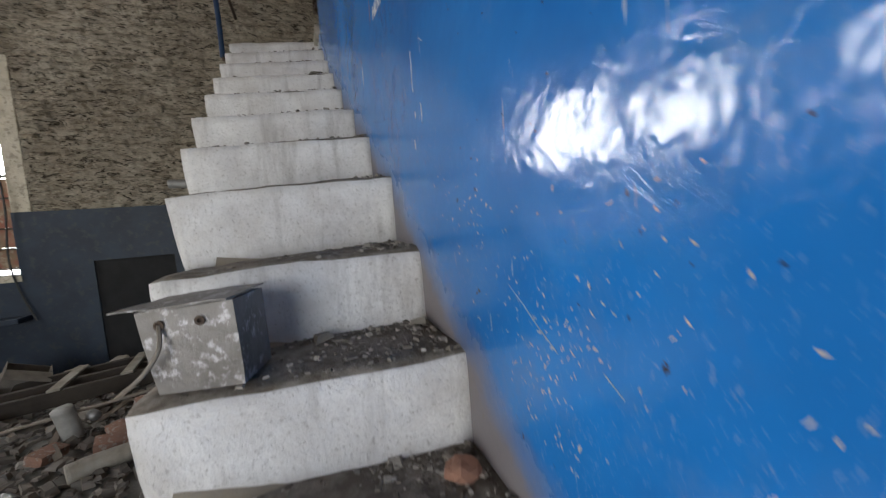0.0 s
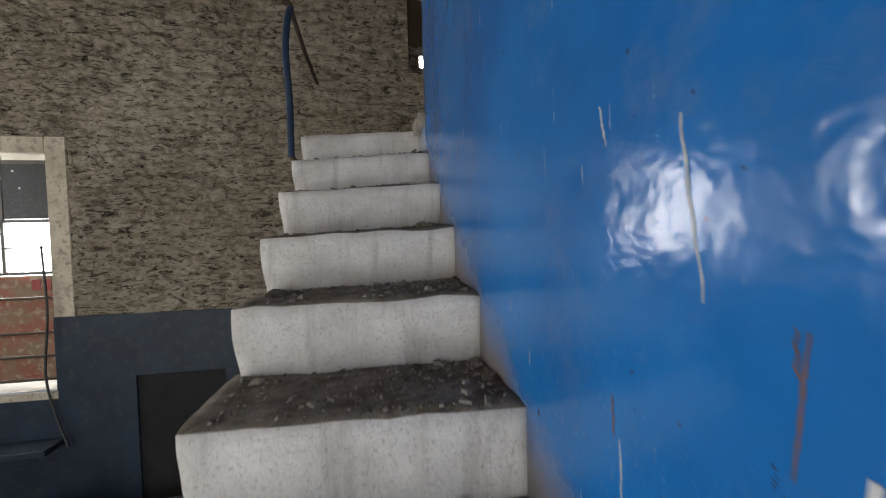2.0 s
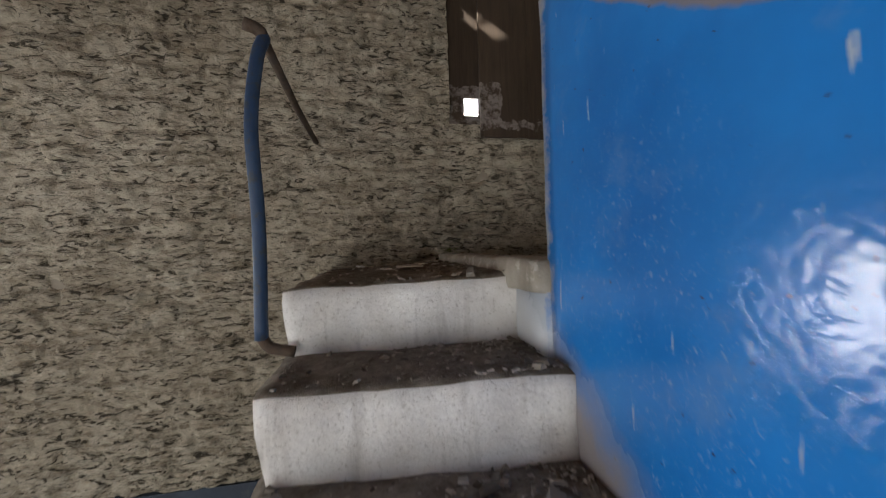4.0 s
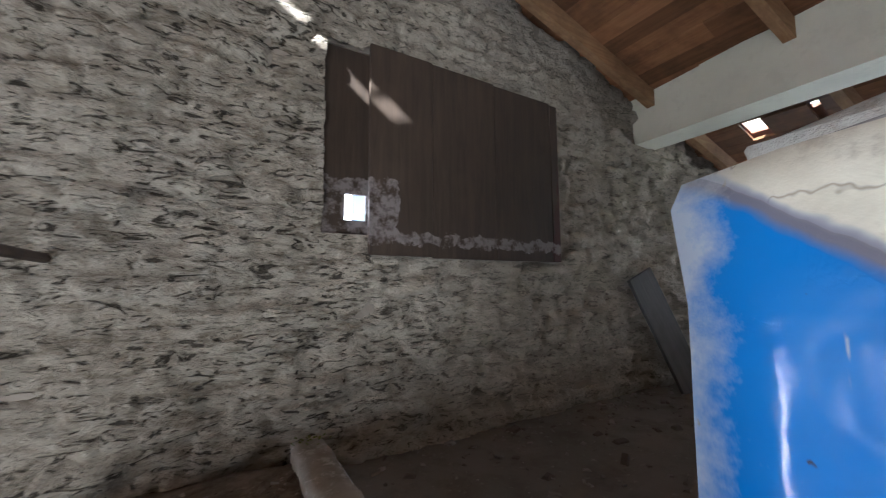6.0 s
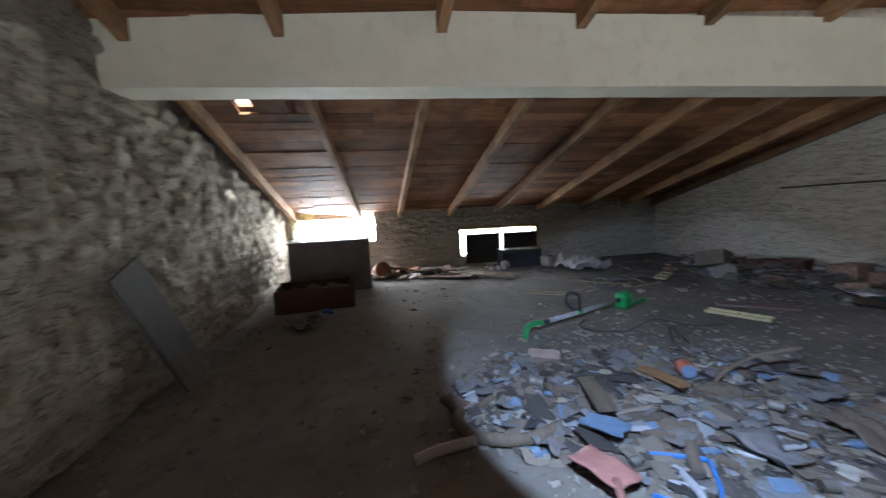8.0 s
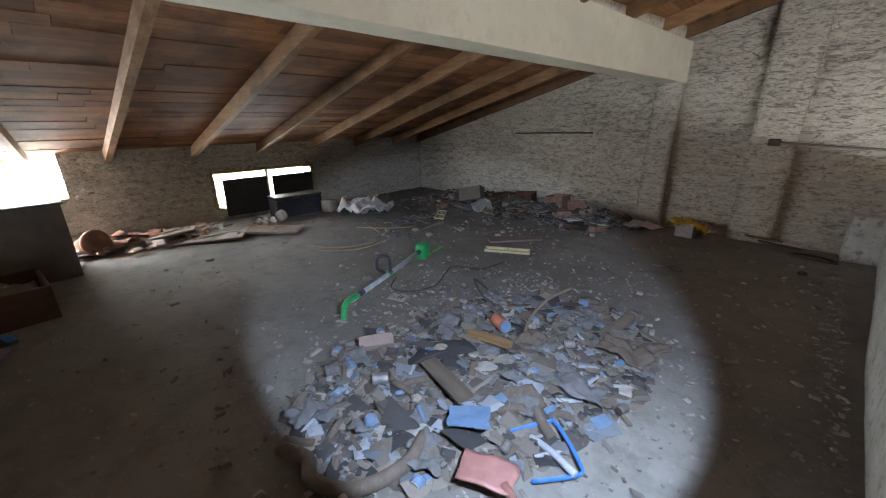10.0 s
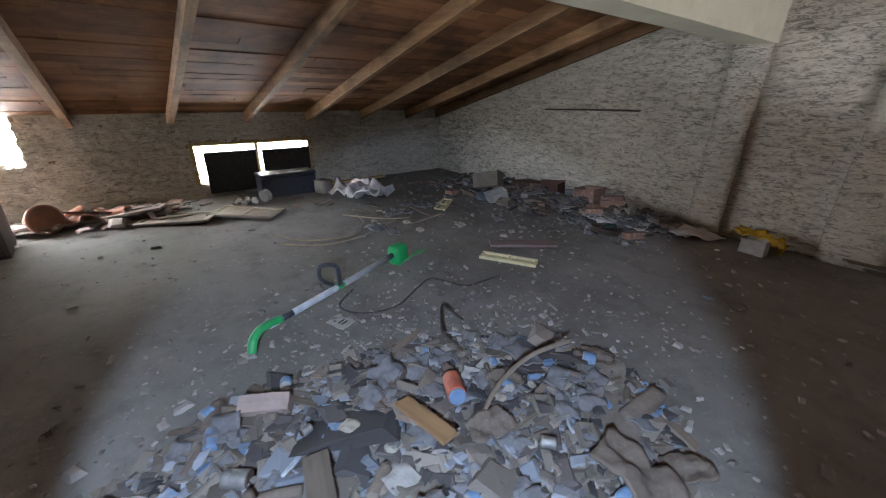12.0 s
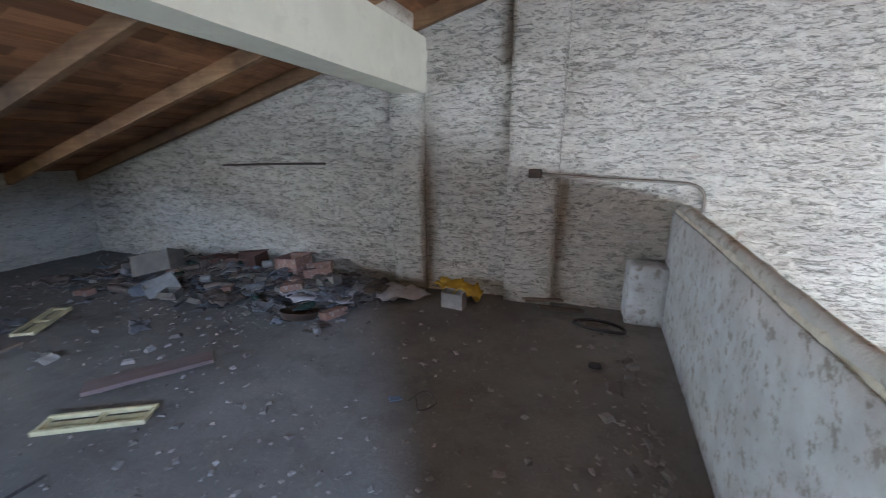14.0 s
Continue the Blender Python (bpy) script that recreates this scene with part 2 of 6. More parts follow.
def concrete_floor():
    k = Nodes("dusty_dark_concrete_floor").world()
    col = k.mix(k.ramp(k.noise(0.7, 5, 0.6), 0.35, 0.66), (0.142, 0.136, 0.124), (0.23, 0.222, 0.206))
    col = k.mix(k.math("MULTIPLY", k.ramp(k.noise(4.5, 6, 0.7), 0.48, 0.68), 0.6), col, (0.10, 0.09, 0.08))
    col = k.mix(k.math("MULTIPLY", k.ramp(k.noise(24, 5, 0.7), 0.60, 0.72), 0.5), col, (0.36, 0.34, 0.32))
    h = k.math("ADD", k.noise(40, 6, 0.7), k.noise(6, 4))
    return k.done(col, 0.9, 0, h, 0.35, 0.012, 0.25)


def step_paint():
    """Risers keep their whitewash, the trodden tops are bare and dirty."""
    k = Nodes("worn_whitewashed_step").world()
    g = k.n.new("ShaderNodeNewGeometry")
    s = k.n.new("ShaderNodeSeparateXYZ")
    k.link(g.outputs["True Normal"], s.inputs[0])
    white = k.mix(k.ramp(k.noise(5, 5, 0.6), 0.35, 0.66), (0.57, 0.55, 0.54), (0.75, 0.74, 0.735))
    pits = k.ramp(k.noise(88, 6, 0.75), 0.57, 0.65)
    white = k.mix(k.math("MULTIPLY", pits, 0.48), white, (0.22, 0.19, 0.16))
    runs = k.ramp(k.noise(9, 5, 0.6, (1.4, 1.4, 0.18)), 0.54, 0.70)
    white = k.mix(k.math("MULTIPLY", runs, 0.45), white, (0.27, 0.25, 0.24))
    dirt = k.mix(k.ramp(k.noise(11, 6, 0.7), 0.4, 0.62), (0.12, 0.10, 0.08), (0.25, 0.225, 0.195))
    up = k.ramp(k.math("ADD", s.outputs[2], k.math("MULTIPLY", k.math("SUBTRACT", k.noise(14, 5), 0.5), 0.7)), 0.55, 0.80)
    col = k.mix(up, white, dirt)
    h = k.math("ADD", k.noise(46, 6, 0.7), k.math("MULTIPLY", pits, -0.4))
    return k.done(col, 0.9, 0, h, 0.55, 0.015, 0.25)


M_FLOOR = concrete_floor()
M_STEPS = step_paint()
M_BEAM = speckled("cream_painted_concrete_beam", (0.62, 0.595, 0.475), (0.56, 0.535, 0.425), 2.2, 0.75, 0, 50, 0.12, (0.55, 0.525, 0.415))
M_INFILL = speckled("limewashed_infill", (0.55, 0.50, 0.40), (0.42, 0.37, 0.29), 6, 0.9, 0, 40, 0.6, (0.27, 0.23, 0.18))
M_BOARDS = timber("roof_boards", (0.30, 0.145, 0.065), (0.20, 0.09, 0.04), (0.055, 0.03, 0.018), "Y", True)
M_RAFTER = timber("rafter_timber", (0.33, 0.20, 0.10), (0.22, 0.12, 0.06), (0.09, 0.055, 0.03), "X")


def hatch_wood():
    """Dark boards with a ragged smear of limewash along their foot."""
    k = Nodes("weathered_dark_shutter_board").world()
    grain = k.noise(3.5, 8, 0.65, (9, 9, 0.6), 0.6)
    col = k.mix(k.ramp(grain, 0.32, 0.68), (0.064, 0.044, 0.030), (0.040, 0.029, 0.021))
    col = k.mix(k.math("MULTIPLY", k.ramp(k.noise(2.2, 5), 0.5, 0.7), 0.6), col, (0.075, 0.052, 0.036))
    z = k.math("ADD", k.axis(2), k.math("MULTIPLY", k.math("SUBTRACT", k.noise(8, 6, 0.7), 0.5), 0.16))
    x = k.math("ADD", k.axis(0), k.math("MULTIPLY", k.math("SUBTRACT", k.noise(9, 6, 0.7), 0.5), 0.16))
    a = k.math("GREATER_THAN", z, 3.365)
    b = k.math("LESS_THAN", z, k.math("ADD", 3.435, k.math("MULTIPLY", k.math("LESS_THAN", x, 0.50), 0.30)))
    col = k.mix(k.math("MULTIPLY", k.math("GREATER_THAN", x, k.math("SUBTRACT", 1.76, k.math("MULTIPLY", k.math("SUBTRACT", 3.75, z), 0.12))), 0.85), col, (0.055, 0.018, 0.014))
    torn = k.ramp(k.noise(13, 5, 0.7), 0.40, 0.55)
    col = k.mix(k.math("MULTIPLY", k.math("MULTIPLY", k.math("MULTIPLY", a, b), torn), 0.8), col, (0.24, 0.21, 0.20))
    return k.done(col, 0.8, 0, grain, 0.4, 0.006, 0.25)


M_DARKWOOD = hatch_wood()
M_WOOD = timber("old_loose_wood", (0.20, 0.165, 0.13), (0.125, 0.10, 0.08), (0.10, 0.085, 0.07), "X")
M_ORANGEWOOD = timber("varnished_pine", (0.34, 0.22, 0.11), (0.26, 0.16, 0.08), (0.18, 0.11, 0.06), "X")
M_RAIL = speckled("blue_painted_steel_pipe", (0.009, 0.032, 0.085), (0.014, 0.040, 0.095), 9, 0.58, 0.0, 60, 0.15, (0.03, 0.035, 0.045))
M_RUST = speckled("dark_rusty_steel", (0.06, 0.045, 0.035), (0.10, 0.065, 0.045), 14, 0.75, 0.3, 80, 0.4)
M_ZINC = speckled("galvanised_sheet_with_paint_scraps", (0.21, 0.195, 0.185), (0.14, 0.128, 0.118), 7, 0.5, 0.4, 60, 0.3, (0.48, 0.46, 0.48))
M_REDSHEET = speckled("rusty_red_painted_sheet", (0.28, 0.085, 0.055), (0.22, 0.15, 0.09), 5, 0.65, 0.1, 50, 0.3, (0.36, 0.29, 0.21))


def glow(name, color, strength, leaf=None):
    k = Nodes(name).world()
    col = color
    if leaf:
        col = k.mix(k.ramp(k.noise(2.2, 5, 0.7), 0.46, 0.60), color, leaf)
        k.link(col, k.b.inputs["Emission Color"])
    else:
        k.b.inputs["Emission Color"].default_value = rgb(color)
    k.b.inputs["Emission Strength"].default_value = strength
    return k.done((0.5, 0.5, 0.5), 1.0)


M_PAPER = plain("dirty_paper_and_plastic", (0.34, 0.33, 0.31), 0.6)


# ---- building helpers ----
def obj(name, bm, material, parent=None, smooth=False):
    me = bpy.data.meshes.new(name)
    bm.normal_update()
    bm.to_mesh(me)
    bm.free()
    me.materials.append(material)
    if smooth:
        me.polygons.foreach_set("use_smooth", [True] * len(me.polygons))
    ob = new(name, me)
    ob.parent = parent
    return ob


def part(name, bm, material, parent, label="", smooth=False):
    return tagged(obj(name, bm, material, parent, smooth), label)


def empty(name, m):
    ob = new(name)
    ob.matrix_world = m
    return ob


def add_box(bm, lo, hi, bevel=0.0, m=None):
    """A box from corner to corner, its edges taken off."""
    lo, hi = Vector(lo), Vector(hi)
    got = bmesh.ops.create_cube(bm, size=1.0, matrix=Matrix.Translation((lo + hi) / 2) @ Matrix.Diagonal((*(hi - lo), 1)))
    verts = got["verts"]
    if bevel:
        edges = list({e for v in verts for e in v.link_edges})
        out = bmesh.ops.bevel(bm, geom=edges, offset=bevel, segments=1, affect="EDGES")
        verts = list({v for f in out["faces"] for v in f.verts} | {v for v in verts if v.is_valid})
    if m:
        bmesh.ops.transform(bm, matrix=m, verts=[v for v in verts if v.is_valid])
    return verts


def box(lo, hi, bevel=0.0, m=None):
    bm = bmesh.new()
    add_box(bm, lo, hi, bevel, m)
    return bm


def rough_box(lo, hi, step=0.06, amp=0.012, rounding=0.03, seed=0.0, scale=5.0):
    """A box of many faces with soft, uneven edges."""
    lo, hi = Vector(lo), Vector(hi)
    size, mid = hi - lo, (lo + hi) / 2
    bm = bmesh.new()
    bmesh.ops.create_cube(bm, size=1.0, matrix=Matrix.Translation(mid) @ Matrix.Diagonal((*size, 1)))
    for ax in range(3):
        n = max(1, min(40, round(size[ax] / step)))
        for i in range(1, n):
            co = lo.copy()
            co[ax] = lo[ax] + size[ax] * i / n
            no = Vector((0, 0, 0))
            no[ax] = 1
            bmesh.ops.bisect_plane(bm, geom=bm.verts[:] + bm.edges[:] + bm.faces[:], plane_co=co, plane_no=no)
    for v in bm.verts:
        q = v.co - mid
        inner = Vector([max(-s / 2 + rounding, min(s / 2 - rounding, c)) for c, s in zip(q, size)])
        d = q - inner
        if d.length > 1e-6:
            d = d.normalized() * rounding
        p = mid + inner + d
        n = noise.noise_vector(p * scale + Vector((seed, seed * 2.3, seed * 0.7)))
        n2 = noise.noise_vector(p * scale * 4 + Vector((seed, 0, 0)))
        v.co = p + n * amp + n2 * amp * 0.35
    return bm


def tube(points, radius, sides=10, taper=None):
    """A pipe or cable along points."""
    bm = bmesh.new()
    rings = []
    pts = [Vector(p) for p in points]
    side = None
    for i, p in enumerate(pts):
        d = (pts[min(i + 1, len(pts) - 1)] - pts[max(i - 1, 0)]).normalized()
        ref = Vector((0, 0, 1)) if abs(d.z) < 0.9 else Vector((1, 0, 0))
        a = d.cross(ref).normalized() if side is None else (side - d * side.dot(d)).normalized()
        side = a
        b = d.cross(a)
        r = radius * (taper[i] if taper else 1)
        rings.append([bm.verts.new(p + (a * math.cos(2 * math.pi * k / sides) + b * math.sin(2 * math.pi * k / sides)) * r) for k in range(sides)])
    for r0, r1 in zip(rings, rings[1:]):
        for k in range(sides):
            bm.faces.new((r0[k], r0[(k + 1) % sides], r1[(k + 1) % sides], r1[k]))
    bm.faces.new(rings[0][::-1])
    bm.faces.new(rings[-1])
    return bm


def curve_points(ctrl, n=24):
    """A smooth line through the points given."""
    c = [Vector(p) for p in ctrl]
    c = [c[0] * 2 - c[1], *c, c[-1] * 2 - c[-2]]
    out = []
    for i in range(1, len(c) - 2):
        for k in range(n):
            t = k / n
            p0, p1, p2, p3 = c[i - 1 : i + 3]
            out.append(0.5 * (2 * p1 + (p2 - p0) * t + (2 * p0 - 5 * p1 + 4 * p2 - p3) * t * t + (3 * p1 - p0 - 3 * p2 + p3) * t ** 3))
    return out + [c[-2]]


def lathe(profile, sides=20, m=None, cap=True):
    """A turned shape: (radius, height) from bottom to top."""
    bm = bmesh.new()
    rings = [[bm.verts.new((r * math.cos(2 * math.pi * k / sides), r * math.sin(2 * math.pi * k / sides), h)) for k in range(sides)] for r, h in profile]
    for r0, r1 in zip(rings, rings[1:]):
        for k in range(sides):
            bm.faces.new((r0[k], r0[(k + 1) % sides], r1[(k + 1) % sides], r1[k]))
    if cap:
        bm.faces.new(rings[0][::-1])
        bm.faces.new(rings[-1])
    if m:
        bmesh.ops.transform(bm, matrix=m, verts=bm.verts)
    return bm


def sheet(w, d, thick, crumple=0.0, seed=0.0, n=10, scale=6.0, m=None, outline=0.0):
    """A thin sheet with real thickness, creased as cloth, card or plastic."""
    bm = bmesh.new()
    grid = [[None] * (n + 1) for _ in range(n + 1)]
    tops, lows = {}, {}
    for i in range(n + 1):
        for j in range(n + 1):
            u, v = i / n - 0.5, j / n - 0.5
            wob = 1 + outline * noise.noise(Vector((math.atan2(v, u) * 1.3 + seed, seed, 2)))
            p = Vector((u * w * wob, v * d * wob, 0))
            z = crumple * (noise.noise(p * scale + Vector((seed, 3, seed))) + 0.5 * noise.noise(p * scale * 2.7 + Vector((seed, 9, 1)))) + crumple * 0.9
            tops[i, j] = bm.verts.new(p + Vector((0, 0, z + thick)))
            lows[i, j] = bm.verts.new(p + Vector((0, 0, z)))
    for i in range(n):
        for j in range(n):
            bm.faces.new((tops[i, j], tops[i + 1, j], tops[i + 1, j + 1], tops[i, j + 1]))
            bm.faces.new((lows[i, j], lows[i, j + 1], lows[i + 1, j + 1], lows[i + 1, j]))
    ring = [(i, 0) for i in range(n)] + [(n, j) for j in range(n)] + [(n - i, n) for i in range(n)] + [(0, n - j) for j in range(n)]
    for a, b in zip(ring, ring[1:] + ring[:1]):
        bm.faces.new((lows[a], lows[b], tops[b], tops[a]))
    if m:
        bmesh.ops.transform(bm, matrix=m, verts=bm.verts)
    return bm


# ---- walls ----
def split_rect(u0, u1, v0, v1, holes):
    """The rectangles that are left of one when holes are cut from it."""
    us = sorted({u0, u1, *[min(u1, max(u0, h[i])) for h in holes for i in (0, 1)]})
    vs = sorted({v0, v1, *[min(v1, max(v0, h[i])) for h in holes for i in (2, 3)]})
    out = []
    for a, b in zip(us, us[1:]):
        run = None
        for c, d in zip(vs, vs[1:]):
            solid = not any(h[0] < (a + b) / 2 < h[1] and h[2] < (c + d) / 2 < h[3] for h in holes)
            if solid and run:
                run = (run[0], d)
            elif solid:
                run = (c, d)
            elif run:
                out.append((a, b, *run))
                run = None
        if run:
            out.append((a, b, *run))
    return out


def masonry(u, v, seed, course, length, depth):
    """Relief of coarse courses smeared with lime: how far each place stands out."""
    u = u + 0.030 * np.sin(7.1 * v + 3 * np.sin(2.3 * u) + seed) + 0.02 * np.sin(23 * v + 11 * u)
    v = v + 0.016 * np.sin(3.7 * u + seed) + 0.011 * np.sin(13.0 * u + 2.0 * v) + 0.006 * np.sin(41 * u + 9 * v)
    row = np.floor(v / course)
    fv = v / course - row
    shift = np.modf(np.abs(np.sin(row * 12.9898 + seed) * 43758.5453))[0]
    wide = length * (0.75 + 0.5 * np.modf(np.abs(np.sin(row * 4.1 + seed) * 951.135))[0])
    uu = u / wide + shift
    col = np.floor(uu)
    fu = uu - col
    h = np.modf(np.abs(np.sin(col * 127.1 + row * 311.7 + seed) * 43758.5453))[0]
    h2 = np.modf(np.abs(np.sin(col * 269.5 + row * 183.3 + seed) * 24634.6345))[0]
    du = np.minimum(fu, 1 - fu) * wide
    dv = np.minimum(fv, 1 - fv) * course
    joint = np.clip(np.minimum(du * 0.9, dv * 1.2) / 0.022, 0, 1)
    joint = joint * joint * (3 - 2 * joint)
    out = depth * ((0.25 + 0.75 * h) * (0.35 + 0.65 * joint) + 0.30 * (fv - 0.5) * (h2 - 0.2) + 0.25 * (fu - 0.5) * (h2 - 0.5))
    lump = np.zeros_like(u)
    rs = np.random.RandomState(int(seed * 10) % 9999)
    for f, a in ((5, 0.5), (11, 0.45), (19, 0.35), (31, 0.30), (47, 0.22)):
        for _ in range(3):
            th, ph = rs.uniform(0, np.pi), rs.uniform(0, 6.28)
            lump += a / 3 * np.sin(f * (u * np.cos(th) + 1.6 * v * np.sin(th)) + ph + 1.7 * np.sin(f * 0.43 * (u * np.sin(th) - v * np.cos(th)) + ph))
    return out + depth * 0.42 * lump


def rough_face(name, base, u_dir, v_dir, out_dir, u0, u1, v0, v1, res, material, keep, seed, course=0.115, length=0.24, depth=0.03, parent=None, edge=None):
    """The visible skin of a wall, in relief. keep(u, v) tells where there is wall."""
    nu, nv = int((u1 - u0) / res) + 1, int((v1 - v0) / res) + 1
    U, V = np.meshgrid(np.linspace(u0, u1, nu), np.linspace(v0, v1, nv), indexing="ij")
    D = masonry(U, V, seed, course, length, depth)
    base, u_dir, v_dir, out_dir = (np.array(a, float) for a in (base, u_dir, v_dir, out_dir))
    co = base + U[..., None] * u_dir + V[..., None] * v_dir + D[..., None] * out_dir
    idx = np.arange(nu * nv).reshape(nu, nv)
    cu, cv = (U[:-1, :-1] + U[1:, 1:]) / 2, (V[:-1, :-1] + V[1:, 1:]) / 2
    ok = keep(cu, cv)
    q = np.stack([idx[:-1, :-1], idx[1:, :-1], idx[1:, 1:], idx[:-1, 1:]], -1)[ok]
    if np.cross(u_dir, v_dir) @ out_dir < 0:
        q = q[:, ::-1]
    me = bpy.data.meshes.new(name)
    me.vertices.add(nu * nv)
    me.vertices.foreach_set("co", co.ravel())
    me.loops.add(q.size)
    me.loops.foreach_set("vertex_index", q.ravel())
    me.polygons.add(len(q))
    me.polygons.foreach_set("loop_start", np.arange(0, q.size, 4))
    me.polygons.foreach_set("loop_total", np.full(len(q), 4))
    me.update(calc_edges=True)
    me.validate()
    me.materials.append(material)
    me.polygons.foreach_set("use_smooth", [True] * len(me.polygons))
    ob = new(name, me)
    ob.parent = parent
    return tagged(ob, kind="stuff")


def roof_z(x):
    """Underside of the roof boards."""
    return 3.47 + 0.278 * (WC - x) if x > -2.3 else 6.255 - 0.27 * (-2.3 - x)


RIDGE = -2.3
# openings as (from, to, low, high)
A_WIN, A_HATCH = (-5.2, -3.50, 0.10, 2.45), (0.10, 1.78, 3.42, 4.48)
# the gate in the near wall is unseen, added as a way in for light
B_UNSEEN_GATE, D_WIN = (-5.6, -1.5, HALL, 1.9), (2.5, 3.9, 1.4, 2.5)
C_WIN, C_GAP = (-0.09, 1.70, 2.45, 3.06), (3.40, 4.98, 2.88, 3.54)


def thick_wall(name, axis, face, out, u0, u1, v0, v1, holes, label):
    """The body of a wall behind its skin, 0.4 m thick, with its openings right through."""
    bm = bmesh.new()
    for a, b, c, d in split_rect(u0, u1, v0, v1, holes):
        lo, hi = (face + 0.004 * out, face + 0.40 * out) if out > 0 else (face + 0.40 * out, face + 0.004 * out)
        if axis == "y":
            add_box(bm, (a, lo, c), (b, hi, d))
        else:
            add_box(bm, (lo, a, c), (hi, b, d))
    return tagged(obj(name, bm, M_MASON), label, "wall", kind="structure")


wall_a = thick_wall("wall_far", "y", WA, 1, WD - 0.4, WC + 0.4, HALL - 0.2, 7.2, [A_WIN, A_HATCH], "rough whitewashed rubble stone wall with a boarded hatch")
wall_b = thick_wall("wall_near", "y", WB, -1, WD - 0.4, WC + 0.4, HALL - 0.2, 7.2, [B_UNSEEN_GATE], "whitewashed brick wall with flat piers")
wall_c = thick_wall("wall_low_end", "x", WC, 1, WB - 0.4, WA + 0.4, HALL - 0.2, 3.66, [C_WIN, C_GAP], "low whitewashed stone wall under the eaves, broken through at one corner")
wall_d = thick_wall("wall_hall_side", "x", WD, -1, WB - 0.4, WA + 0.4, HALL - 0.2, 5.3, [D_WIN], "plain whitewashed stone side wall of the hall")


def inside(holes, slack=0.0):
    def keep(u, v):
        ok = np.ones(u.shape, bool)
        for a, b, c, d in holes:
            jag = slack * (np.sin(17 * u + 3 * v) + np.sin(29 * v + 5 * u) + np.sin(53 * u + 41 * v))
            ok &= ~((u > a + jag) & (u < b + jag) & (v > c + jag) & (v < d + jag))
        return ok
    return keep


def under_roof(holes, slack=0.012):
    hole = inside(holes, slack)

    def keep(u, v):
        top = np.where(u > RIDGE, 3.47 + 0.278 * (WC - u), 6.255 - 0.27 * (RIDGE - u))
        return hole(u, v) & (v < top + 0.05)
    return keep


DADO_Z = 0.83
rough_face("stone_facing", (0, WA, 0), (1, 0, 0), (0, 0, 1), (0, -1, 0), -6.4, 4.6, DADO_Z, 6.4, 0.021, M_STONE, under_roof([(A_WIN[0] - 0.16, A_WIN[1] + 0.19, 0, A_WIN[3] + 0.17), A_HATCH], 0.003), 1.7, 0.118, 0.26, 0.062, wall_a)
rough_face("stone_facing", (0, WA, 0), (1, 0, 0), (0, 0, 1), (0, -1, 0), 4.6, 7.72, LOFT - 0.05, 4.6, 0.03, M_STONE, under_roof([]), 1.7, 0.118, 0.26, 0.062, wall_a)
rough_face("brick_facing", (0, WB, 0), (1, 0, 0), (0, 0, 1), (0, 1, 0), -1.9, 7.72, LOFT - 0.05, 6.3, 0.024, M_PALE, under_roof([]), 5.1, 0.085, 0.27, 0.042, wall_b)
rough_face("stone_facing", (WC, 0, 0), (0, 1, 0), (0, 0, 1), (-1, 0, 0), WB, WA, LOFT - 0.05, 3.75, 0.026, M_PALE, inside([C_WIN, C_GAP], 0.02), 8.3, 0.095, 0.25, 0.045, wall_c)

# jambs of the window to the hall: flat limewashed bands
bm = bmesh.new()
x0, x1, z0, z1 = A_WIN[0], A_WIN[1], 0.83, A_WIN[3]
add_box(bm, (x1, WA - 0.035, z0), (x1 + 0.185, WA + 0.003, z1 + 0.17), 0.008)
add_box(bm, (x0 - 0.16, WA - 0.035, z0), (x0, WA + 0.003, z1 + 0.17), 0.008)
add_box(bm, (x0, WA - 0.033, z1), (x1, WA + 0.003, z1 + 0.168), 0.008)
tagged(obj("window_surround", bm, M_INFILL), "flat limewashed plaster band round the hall window", "window trim", kind="structure")

# dark blue dado of the hall
bm = bmesh.new()
for a, b, c, d in split_rect(WD, 0.0, HALL, DADO_Z, [(A_WIN[0], A_WIN[1], A_WIN[2], 9), (-2.80, -1.95, HALL, 0.19)]):
    add_box(bm, (a, WA - 0.045, c), (b, WA + 0.003, d), 0.0)
tagged(obj("dado", bm, M_DADO), "dark blue gloss painted lower wall, scuffed and dusty", "wall dado", kind="structure")
# flat black sheet: the shade inside a low open doorway, put on as colour
bm = bmesh.new()
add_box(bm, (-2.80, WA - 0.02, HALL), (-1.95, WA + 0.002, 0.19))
tagged(obj("recess_panel", bm, speckled("doorway_shade_black", (0.006, 0.006, 0.007), (0.012, 0.012, 0.013), 5, 0.8)), "black panel, shade of a low doorway in the dark blue dado", "door", kind="structure")

# ---- floors ----
bm = box((WD - 0.4, WB - 0.4, HALL - 0.25), (0.10, WA + 0.4, HALL))
tagged(obj("hall_floor", bm, M_FLOOR), "dusty dark concrete floor of the hall under rubble", "floor", kind="structure")


def uneven_slab(name, x0, x1, y0, y1, top, thick, res, amp, material):
    nx, ny = int((x1 - x0) / res), int((y1 - y0) / res)
    bm = bmesh.new()
    vs = [[bm.verts.new((x0 + (x1 - x0) * i / nx, y0 + (y1 - y0) * j / ny, top + amp * noise.noise(Vector((i * res * 1.1, j * res * 1.1, 3))) + 0.3 * amp * noise.noise(Vector((i * res * 5, j * res * 5, 7))))) for j in range(ny + 1)] for i in range(nx + 1)]
    for i in range(nx):
        for j in range(ny):
            bm.faces.new((vs[i][j], vs[i + 1][j], vs[i + 1][j + 1], vs[i][j + 1]))
    add_box(bm, (x0, y0, top - thick), (x1, y1, top - 0.03))
    return obj(name, bm, material, smooth=True)


